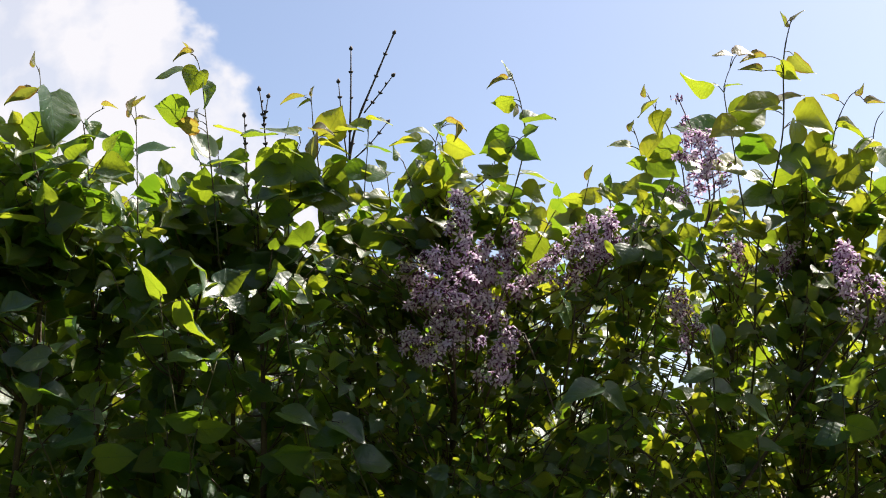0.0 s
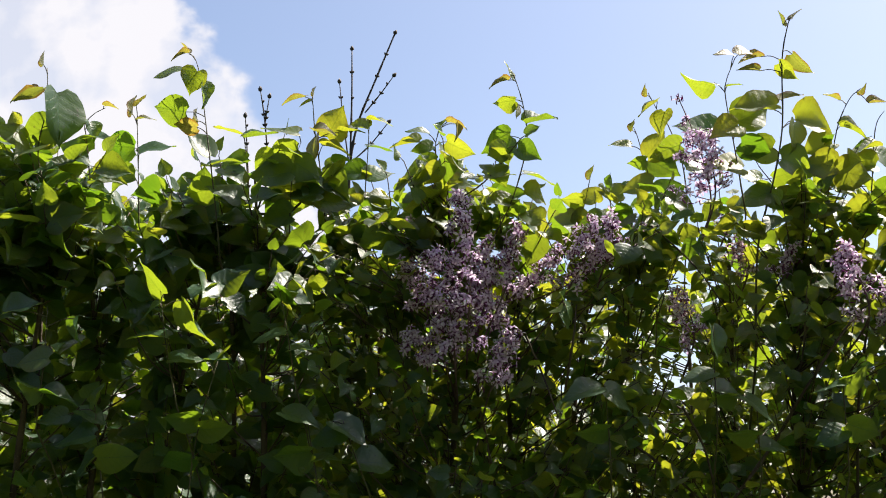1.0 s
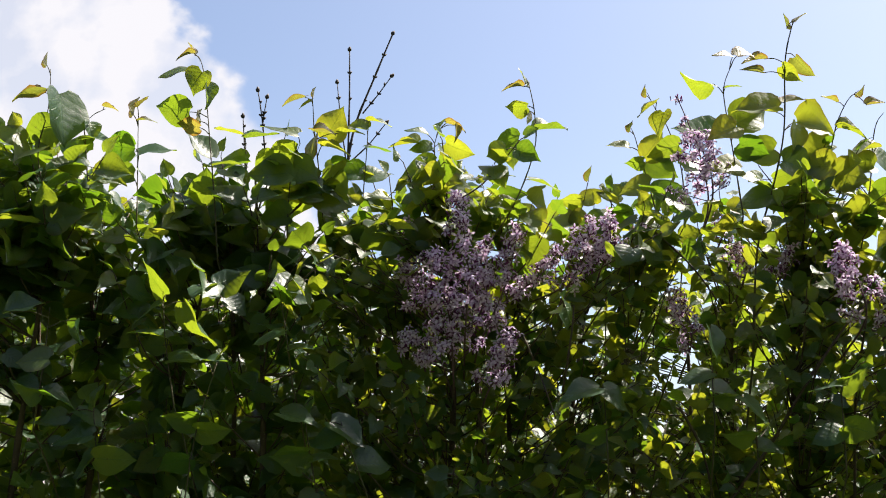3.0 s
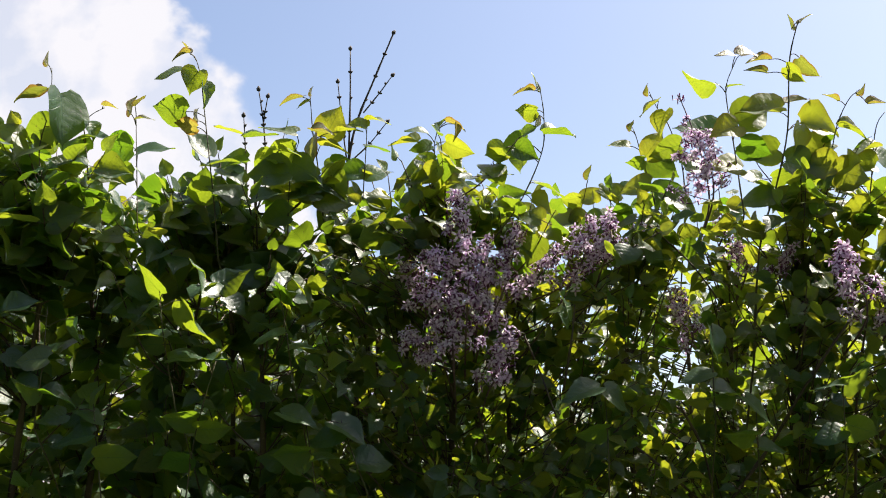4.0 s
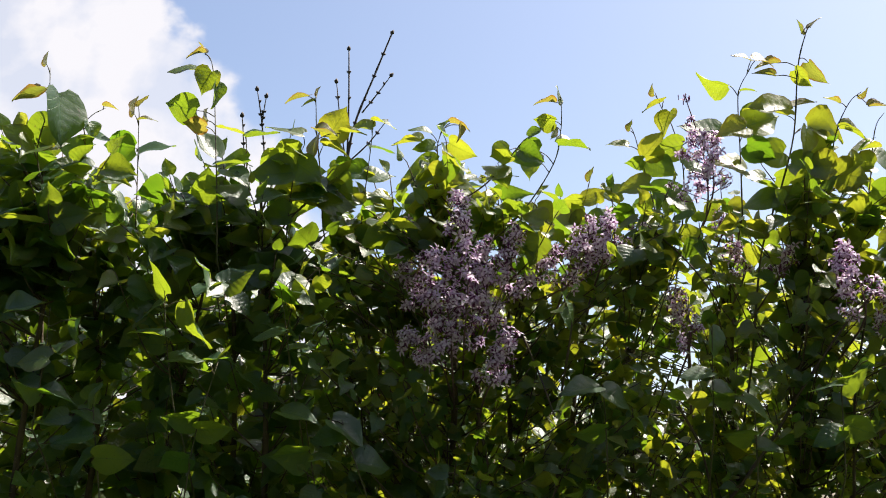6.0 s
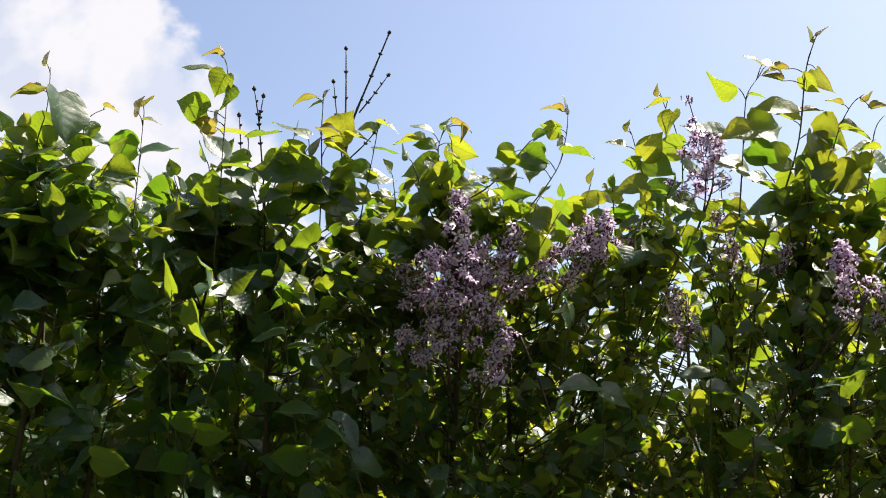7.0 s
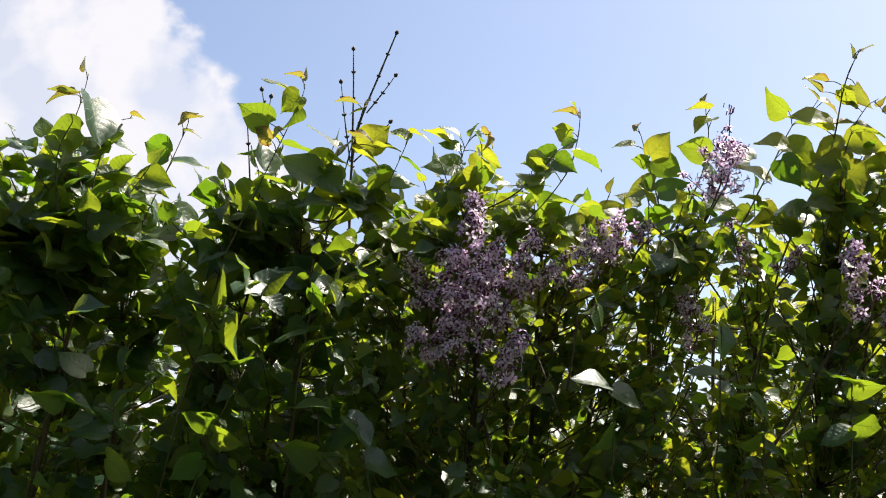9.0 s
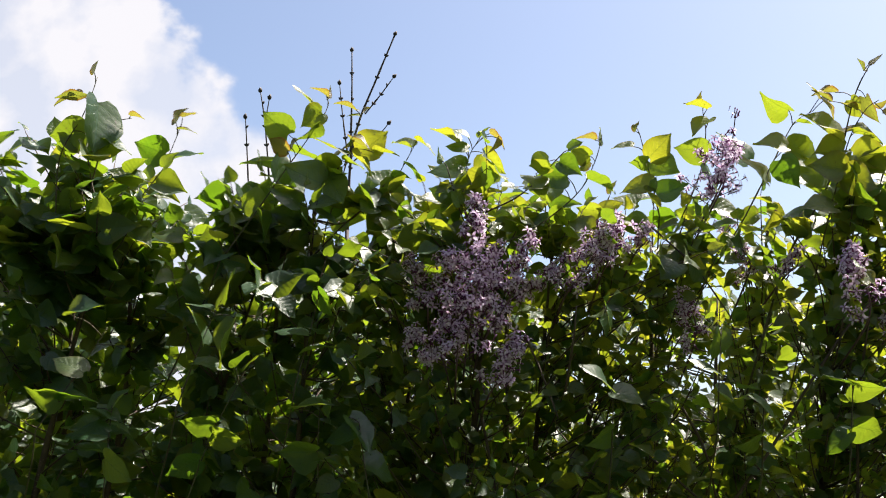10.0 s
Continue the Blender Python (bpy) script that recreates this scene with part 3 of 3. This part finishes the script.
shoot(shrub_west, (-0.235, 2.050, 2.059), ((0.000, 0.000), (-0.013, 0.106), (-0.027, 0.196), (-0.032, 0.251), (-0.035, 0.282)),
      ((-0.034, 0.282, 95, 0.023, 0.5, 1), (-0.050, 0.273, 180, 0.053, 0.5, 0.7), (-0.036, 0.264, 200, 0.030, 0.6, 0.4),
       (-0.005, 0.194, 58, 0.073, 1.0, 0.3), (0.023, 0.200, 20, 0.048, 0.6, 0.4), (-0.027, 0.190, -10, 0.048, 0.6, 0.5),
       (-0.010, 0.163, 0, 0.059, 0.5, 0.3), (-0.022, 0.178, 265, 0.055, 0.5, 0.6), (-0.013, 0.094, 190, 0.068, 0.9, 0),
       (-0.012, 0.082, -15, 0.068, 0.9, 0)), GUST, 0.75, 0.0016)
shoot(shrub_mid, (-0.165, 2.100, 2.048), ((0.000, 0.000), (0.004, 0.108), (0.008, 0.181), (0.010, 0.241)),
      ((0.010, 0.246, 5, 0.049, 0.3, 0.4), (0.008, 0.225, 160, 0.047, 0.7, 0.3), (0.006, 0.191, 0, 0.053, 0.7, 0),
       (0.003, 0.144, 190, 0.064, 0.9, 0), (0.003, 0.132, 20, 0.064, 0.9, 0), (0.001, 0.084, 200, 0.069, 0.9, 0),
       (0.001, 0.072, -20, 0.069, 0.9, 0)), GUST, 0.75, 0.0016)
shoot(shrub_mid, (0.018, 2.050, 2.035), ((0.000, 0.000), (-0.017, 0.094), (-0.032, 0.165), (-0.034, 0.201), (-0.025, 0.232)),
      ((-0.068, 0.195, 176, 0.060, 0.8, 0.4), (-0.049, 0.213, 165, 0.046, 0.4, 0), (-0.027, 0.223, 55, 0.030, 0.7, 0),
       (-0.011, 0.235, 0, 0.041, 0.3, 0.8), (0.006, 0.230, 282, 0.034, 0.4, 1), (-0.011, 0.207, -32, 0.064, 0.7, 0.4),
       (-0.022, 0.115, 55, 0.073, 0.9, 0), (-0.040, 0.187, 190, 0.046, 0.7, 0), (-0.032, 0.153, 200, 0.080, 0.9, 0),
       (-0.017, 0.088, 190, 0.068, 0.9, 0), (-0.011, 0.094, 10, 0.068, 0.9, 0.3)), GUST, 0.60, 0.0016)
shoot(shrub_mid, (0.085, 2.000, 2.000), ((0.000, 0.000), (0.048, 0.102), (0.076, 0.213), (0.070, 0.284), (0.055, 0.339), (0.046, 0.360)),
      ((0.046, 0.360, 100, 0.041, 0.5, 0.4), (0.041, 0.347, 185, 0.041, 0.4, 0.8), (0.053, 0.302, 190, 0.045, 0.7, 0.2),
       (0.055, 0.299, 275, 0.032, 0.7, 0.6), (0.074, 0.252, 14, 0.065, 0.5, 0), (0.042, 0.221, 215, 0.063, 1.0, 0),
       (0.042, 0.215, 262, 0.049, 0.9, 0), (0.073, 0.157, -4, 0.067, 0.7, 0), (0.072, 0.120, -12, 0.055, 0.8, 0.3),
       (0.048, 0.100, 190, 0.061, 0.8, 0.3)), DRIFT, 1.00, 0.0016)
shoot(shrub_mid, (0.234, 2.150, 2.001), ((0.000, 0.000), (0.031, 0.060), (0.056, 0.121), (0.072, 0.181)),
      ((0.071, 0.181, 75, 0.033, 0.5, 0.9), (0.057, 0.146, 185, 0.047, 0.8, 0.4), (0.059, 0.140, 20, 0.053, 0.8, 0.4),
       (0.037, 0.085, 180, 0.071, 0.8, 0.4), (0.034, 0.078, 5, 0.071, 0.8, 0.4)), GUST, 0.50, 0.0016)
shoot(shrub_mid, (0.339, 2.150, 2.001), ((0.000, 0.000), (0.021, 0.085), (0.033, 0.146), (0.038, 0.171)),
      ((0.035, 0.152, 170, 0.057, 0.8, 0.3), (0.036, 0.158, 30, 0.047, 0.6, 0), (0.024, 0.103, 190, 0.065, 0.8, 0.3),
       (0.021, 0.097, -5, 0.071, 0.8, 0.3), (0.008, 0.048, 190, 0.070, 0.8, 0.3)), GUST, 0.50, 0.0016)
shoot(shrub_east, (0.439, 2.100, 2.096), ((0.000, 0.000), (-0.012, 0.060), (-0.026, 0.115), (-0.038, 0.165), (-0.046, 0.186)),
      ((-0.046, 0.183, 80, 0.028, 0.5, 0.8), (-0.054, 0.144, 172, 0.045, 0.7, 0.4), (-0.021, 0.124, 50, 0.065, 1.0, 0.3),
       (-0.009, 0.121, -42, 0.072, 1.0, 0), (-0.026, 0.112, 200, 0.037, 0.8, 0), (-0.014, 0.060, 190, 0.070, 0.8, 0.3),
       (-0.006, 0.042, 10, 0.069, 0.8, 0)), EASTERLY, 0.15, 0.0016)
shoot(shrub_east, (0.498, 2.100, 2.120), ((0.000, 0.000), (-0.007, 0.085), (-0.032, 0.166), (-0.054, 0.203), (-0.070, 0.241)),
      ((-0.069, 0.237, 110, 0.026, 0.5, 1), (-0.053, 0.216, 215, 0.054, 0.5, 0.4), (-0.040, 0.191, 250, 0.059, 0.8, 0.3),
       (0.072, 0.169, 172, 0.089, 0.9, 0), (-0.011, 0.122, 200, 0.070, 0.8, 0), (-0.004, 0.073, 20, 0.070, 0.8, 0)), SWING, 0.75, 0.0016)
shoot(shrub_east, (0.586, 2.000, 2.068), ((0.000, 0.000), (-0.011, 0.127), (-0.020, 0.246), (-0.016, 0.283), (-0.002, 0.317)),
      ((-0.008, 0.322, 170, 0.041, 0.5, 0.5), (0.002, 0.326, 25, 0.052, 0.6, 0.7), (-0.045, 0.273, 183, 0.064, 0.10, 0),
       (-0.016, 0.271, 20, 0.034, 0.3, 0), (-0.001, 0.192, 30, 0.084, 0.9, 0), (-0.008, 0.175, 200, 0.067, 0.9, 0.2),
       (-0.005, 0.139, -20, 0.067, 0.9, 0), (-0.000, 0.092, 170, 0.078, 0.8, 0.2)), SWING, 1.00, 0.0016)
shoot(shrub_east, (0.585, 2.000, 1.781), ((0.000, 0.000), (0.024, 0.219), (0.063, 0.344), (0.088, 0.461), (0.091, 0.594), (0.108, 0.668), (0.118, 0.690)),
      ((0.114, 0.690, 100, 0.034, 0.5, 0.9), (0.121, 0.687, 55, 0.034, 0.3, 0.6), (0.063, 0.621, 188, 0.052, 0.6, 0.8),
       (0.124, 0.622, -52, 0.059, 0.8, 0.9), (0.046, 0.576, 172, 0.045, 0.7, 0.8), (0.087, 0.591, 310, 0.052, 0.5, 0.3),
       (0.072, 0.495, 172, 0.088, 1.0, 0.2), (0.122, 0.487, -8, 0.088, 0.9, 0.2), (0.106, 0.467, 268, 0.065, 0.7, 0.2),
       (0.085, 0.521, 15, 0.051, 0.6, 0.5), (0.071, 0.426, 190, 0.080, 0.9, 0), (0.075, 0.391, -15, 0.083, 0.9, 0),
       (0.057, 0.333, 195, 0.077, 0.9, 0), (0.050, 0.321, 5, 0.077, 0.9, 0)), EASTERLY, 1.00, 0.0022)
shoot(shrub_east, (0.733, 2.000, 2.022), ((0.000, 0.000), (0.020, 0.103), (0.041, 0.214), (0.069, 0.277), (0.094, 0.301)),
      ((0.094, 0.301, 35, 0.028, 0.5, 0.9), (0.060, 0.289, 152, 0.034, 0.4, 1), (0.108, 0.270, 10, 0.045, 0.6, 0.9),
       (0.045, 0.220, -10, 0.056, 0.6, 0.4), (0.039, 0.196, 195, 0.067, 0.8, 0.4), (0.028, 0.138, 170, 0.069, 0.9, 0.4),
       (0.027, 0.126, -10, 0.072, 0.9, 0.3), (0.010, 0.057, 190, 0.071, 0.9, 0.3)), EASTERLY, 0.60, 0.0016)
shoot(shrub_east, (0.835, 2.050, 2.035), ((0.000, 0.000), (0.021, 0.105), (0.036, 0.201), (0.049, 0.244), (0.067, 0.268)),
      ((0.035, 0.183, 185, 0.063, 0.7, 0.4), (0.034, 0.177, -15, 0.069, 0.8, 0), (0.025, 0.141, 175, 0.068, 0.8, 0.4),
       (0.020, 0.094, -5, 0.068, 0.8, 0), (0.011, 0.058, 190, 0.068, 0.9, 0.4)), EASTERLY, 0.60, 0.0016)
shoot(shrub_west, (-0.450, 1.810, 1.678), ((0.000, 0.000), (-0.025, 0.117), (-0.036, 0.197)),
      ((-0.034, 0.194, 138, 0.077, 0.6, 0), (-0.045, 0.182, 225, 0.051, 0.7, 0), (0.009, 0.177, -62, 0.091, 0.5, 0),
       (-0.022, 0.117, 170, 0.069, 0.5, 0), (-0.014, 0.078, 10, 0.063, 0.6, 0)), GUST, 0.85, 0.0016)
shoot(shrub_west, (-0.684, 1.810, 1.641), ((0.000, 0.000), (0.004, 0.116), (0.000, 0.210)),
      ((0.021, 0.116, 185, 0.061, 0.8, 0.3), (0.057, 0.187, 262, 0.043, 0.6, 0), (-0.062, 0.195, 25, 0.061, 0.6, 0),
       (0.008, 0.067, 175, 0.058, 0.5, 0), (0.014, 0.057, 0, 0.058, 0.5, 0)), GUST, 0.85, 0.0016)
shoot(shrub_west, (-0.252, 1.810, 1.716), ((0.000, 0.000), (-0.018, 0.098), (-0.034, 0.174)),
      ((-0.036, 0.171, -45, 0.060, 0.5, 0), (-0.006, 0.179, -50, 0.060, 0.5, 0.3), (-0.018, 0.088, 190, 0.059, 0.6, 0),
       (-0.014, 0.059, 10, 0.059, 0.6, 0)), GUST, 0.60, 0.0016)
shoot(shrub_west, (-0.211, 1.830, 1.549), ((0.000, 0.000), (-0.017, 0.084), (-0.023, 0.132)),
      ((-0.061, 0.118, -12, 0.071, 0.5, 0), (-0.009, 0.147, 260, 0.039, 0.5, 0), (-0.013, 0.056, 190, 0.067, 0.6, 0),
       (-0.009, 0.042, 10, 0.057, 0.6, 0)), GUST, 0.30, 0.0016)
shoot(shrub_mid, (-0.126, 1.830, 1.539), ((0.000, 0.000), (-0.030, 0.075), (-0.045, 0.117)),
      ((-0.062, 0.115, -28, 0.075, 0.6, 0), (-0.040, 0.094, 190, 0.058, 0.5, 0), (-0.020, 0.047, 10, 0.067, 0.6, 0)), GUST, 0.35, 0.0016)
shoot(shrub_west, (-0.569, 1.830, 1.529), ((0.000, 0.000), (-0.017, 0.093), (-0.027, 0.155)),
      ((-0.055, 0.146, -20, 0.058, 0.5, 0), (-0.026, 0.151, 80, 0.048, 0.5, 0), (-0.018, 0.103, 190, 0.067, 0.6, 0),
       (-0.010, 0.065, 0, 0.067, 0.6, 0), (-0.015, 0.075, 230, 0.057, 0.5, 0)), GUST, 0.30, 0.0016)
shoot(shrub_west, (-0.428, 1.830, 1.529), ((0.000, 0.000), (0.013, 0.112), (0.040, 0.228)),
      ((0.026, 0.228, 0, 0.043, 0.5, 0), (0.041, 0.223, 60, 0.039, 0.5, 0), (0.014, 0.131, 185, 0.062, 0.6, 0),
       (0.013, 0.112, 0, 0.062, 0.6, 0), (0.006, 0.065, 195, 0.061, 0.6, 0)), GUST, 0.35, 0.0016)
shoot(shrub_mid, (0.280, 1.830, 1.586), ((0.000, 0.000), (-0.002, 0.076), (-0.005, 0.133)),
      ((-0.015, 0.124, 190, 0.070, 0.5, 0), (-0.003, 0.124, -35, 0.064, 0.7, 0), (-0.003, 0.057, 200, 0.058, 0.6, 0)), EASTERLY, 0.40, 0.0016)
shoot(shrub_east, (0.463, 1.830, 1.643), ((0.000, 0.000), (0.000, 0.096), (0.001, 0.175)),
      ((-0.001, 0.175, 278, 0.067, 0.7, 0), (0.000, 0.096, 190, 0.058, 0.6, 0), (0.000, 0.067, -15, 0.062, 0.6, 0)), EASTERLY, 0.40, 0.0016)
shoot(shrub_east, (0.532, 1.830, 1.566), ((0.000, 0.000), (-0.001, 0.075), (-0.001, 0.128)),
      ((-0.025, 0.128, -40, 0.072, 0.6, 0), (-0.034, 0.133, 200, 0.045, 0.6, 0), (-0.002, 0.066, 190, 0.058, 0.6, 0),
       (0.000, 0.047, 0, 0.057, 0.6, 0)), EASTERLY, 0.40, 0.0016)
shoot(shrub_east, (0.679, 1.830, 1.566), ((0.000, 0.000), (0.004, 0.094), (0.005, 0.162)),
      ((0.005, 0.160, 10, 0.058, 0.6, 0), (0.002, 0.152, 190, 0.058, 0.6, 0), (0.003, 0.085, -20, 0.058, 0.6, 0),
       (0.002, 0.075, 200, 0.058, 0.6, 0)), EASTERLY, 0.40, 0.0016)

bare_stem(bare_branch, 2.6, ((-0.244, 2.179), (-0.239, 2.358), (-0.221, 2.473), (-0.175, 2.606), (-0.130, 2.737)), 0.0038)
bare_stem(bare_branch, 2.6, ((-0.239, 2.358), (-0.238, 2.543), (-0.242, 2.688)), 0.0029)
bare_stem(bare_branch, 2.6, ((-0.203, 2.504), (-0.164, 2.558), (-0.131, 2.609)), 0.0021)
bare_stem(bare_branch, 2.6, ((-0.243, 2.373), (-0.260, 2.496), (-0.271, 2.590)), 0.0021)
bare_stem(bare_branch, 2.6, ((-0.234, 2.373), (-0.187, 2.419), (-0.143, 2.477)), 0.0021)
bare_stem(bare_shoot, 2.5, ((-0.415, 2.153), (-0.435, 2.383), (-0.444, 2.458), (-0.456, 2.525)), 0.0024)
bare_stem(bare_shoot, 2.5, ((-0.441, 2.435), (-0.438, 2.465), (-0.433, 2.506)), 0.0019)
bare_stem(bare_shoot, 2.5, ((-0.470, 2.153), (-0.484, 2.383), (-0.490, 2.455)), 0.0021)
bough(shrub_east, 2, ((0.442, 1.697), (0.480, 1.619), (0.499, 1.513)), 0.0028)
bough(shrub_east, 2, ((0.514, 1.513), (0.610, 1.629), (0.671, 1.728), (0.766, 1.851), (0.819, 1.900)), 0.0034)
bough(shrub_east, 1.99, ((0.328, 1.644), (0.408, 1.583), (0.476, 1.518)), 0.003)
bough(shrub_mid, 2, ((0.069, 1.686), (0.085, 1.594), (0.099, 1.513)), 0.0028)
bough(shrub_east, 1.98, ((0.402, 2.045), (0.473, 1.956), (0.547, 1.858)), 0.002)
bough(shrub_mid, 1.95, ((0.222, 1.722), (0.237, 1.816), (0.245, 1.879)), 0.0024)
bough(shrub_east, 2.02, ((0.763, 1.513), (0.791, 1.720), (0.810, 1.871)), 0.003)
bough(shrub_mid, 1.93, ((0.150, 1.823), (0.180, 1.751), (0.203, 1.670)), 0.0022)

panicle(shrub_mid, (0.021, 1.920, 1.744), (-0.020, 1.920, 1.964), 0.071, 150)
panicle(shrub_mid, (0.001, 1.930, 1.766), (-0.074, 1.930, 1.823), 0.031, 45)
panicle(shrub_mid, (-0.030, 1.940, 1.856), (-0.074, 1.940, 1.952), 0.037, 50)
panicle(shrub_mid, (0.042, 1.910, 1.809), (0.029, 1.910, 2.080), 0.051, 130)
panicle(shrub_mid, (0.069, 1.950, 1.805), (0.145, 1.950, 2.037), 0.042, 90)
panicle(shrub_mid, (0.064, 1.960, 1.839), (0.083, 1.960, 2.001), 0.048, 90)
panicle(shrub_mid, (0.082, 1.930, 1.715), (0.125, 1.930, 1.823), 0.035, 60)
panicle(shrub_mid, (0.114, 2.000, 1.889), (0.224, 2.000, 1.994), 0.037, 60)
panicle(shrub_mid, (0.228, 1.960, 1.903), (0.281, 1.960, 2.040), 0.042, 80)
panicle(shrub_mid, (0.301, 1.980, 1.951), (0.319, 1.980, 2.056), 0.034, 60)
panicle(shrub_mid, (-0.043, 2.040, 1.976), (-0.069, 2.040, 2.062), 0.035, 40)
panicle(shrub_mid, (0.380, 2.080, 2.008), (0.400, 2.080, 2.073), 0.027, 24)
panicle(shrub_east, (0.526, 2.000, 2.091), (0.505, 2.000, 2.225), 0.080, 95)
panicle(shrub_east, (0.530, 2.040, 2.100), (0.478, 2.040, 2.330), 0.030, 34, 0.5)
panicle(shrub_east, (0.463, 1.970, 1.808), (0.437, 1.970, 1.905), 0.031, 50)
panicle(shrub_east, (0.764, 1.900, 1.844), (0.729, 1.900, 1.977), 0.066, 85)
panicle(shrub_east, (0.850, 2.040, 1.830), (0.888, 2.040, 1.942), 0.037, 50)
panicle(shrub_east, (0.650, 2.000, 1.944), (0.673, 2.000, 2.000), 0.026, 26)
panicle(shrub_east, (0.586, 2.020, 1.948), (0.568, 2.020, 2.016), 0.026, 30)
panicle(shrub_east, (0.582, 2.150, 2.061), (0.580, 2.150, 2.116), 0.021, 16)
bare_trunk(bare_branch, (-0.245, 2.6, 2.20), 0.005)
bare_trunk(bare_shoot, (-0.42, 2.5, 2.15), 0.004)
fill(shrub_west, -2.3, -0.22, 24, 2500, 11, 1.02, 3.1, 0.82, 950, 0.40, 0.18)
fill(shrub_mid, -0.22, 0.36, 10, 980, 12, 0.84, 2.6, 0.72, 330, 0.25, 0.5)
fill(shrub_east, 0.36, 2.3, 22, 2850, 13, 0.84, 2.55, 0.68, 1000, 0.15, 0.5)
for thing in (shrub_west, shrub_mid, shrub_east):
    del thing["singles"]


def bend(table, t):
    i = min(int(t * 2), 19)
    f = t * 2 - i
    f = f * f * (3 - 2 * f)
    return table[i] * (1 - f) + table[i + 1] * f


def motions():
    """The cloud drifts; the gusty wind bends shoots, branches and flower heads, and shakes the leaves."""
    walk(the_cloud, [(t, pose(CLOUD[0] - 1.6 * t, CLOUD[1], CLOUD[2])) for t in (0, 5, 10)])
    for ob, rest, table, gain, seed in SWAYS:
        rng = random.Random(seed)
        ph, ph2, lag = rng.uniform(0, 6.28), rng.uniform(0, 6.28), rng.uniform(0, 0.25) if gain < 1 else 0
        rows = []
        for i in range(41):
            t = i * 0.25
            w = bend(table, max(0, t - lag))
            live = gain * (0.5 + abs(w) * 0.10) * (0.3 if gain >= 1 else 1.0)
            ay = gain * w + live * math.sin(5.2 * t + ph)
            ax = -0.4 * gain * w + 0.8 * live * math.sin(4.1 * t + ph2)
            rows.append((t, rest @ Matrix.Rotation(radians(ay), 4, "Y") @ Matrix.Rotation(radians(ax), 4, "X")))
        walk(ob, rows)
    for ob, rest, seed, free in FLUTTERS:
        rng = random.Random(seed + 5)
        ph, ph2, lift = rng.uniform(0, 6.28), rng.uniform(0, 6.28), free * rng.uniform(-0.7, 1.0)
        rows = []
        for i in range(41):
            t = i * 0.25
            w = bend(GUST, t)
            live = 3 + 0.6 * abs(w)
            turn = Matrix.Rotation(radians(live * (math.sin(6.3 * t + ph) - math.sin(ph))), 4, "Y")
            nod = Matrix.Rotation(radians(0.7 * live * (math.sin(5.0 * t + ph2) - math.sin(ph2)) + lift * w), 4, "X")
            rows.append((t, rest @ turn @ nod))
        walk(ob, rows)


motions()
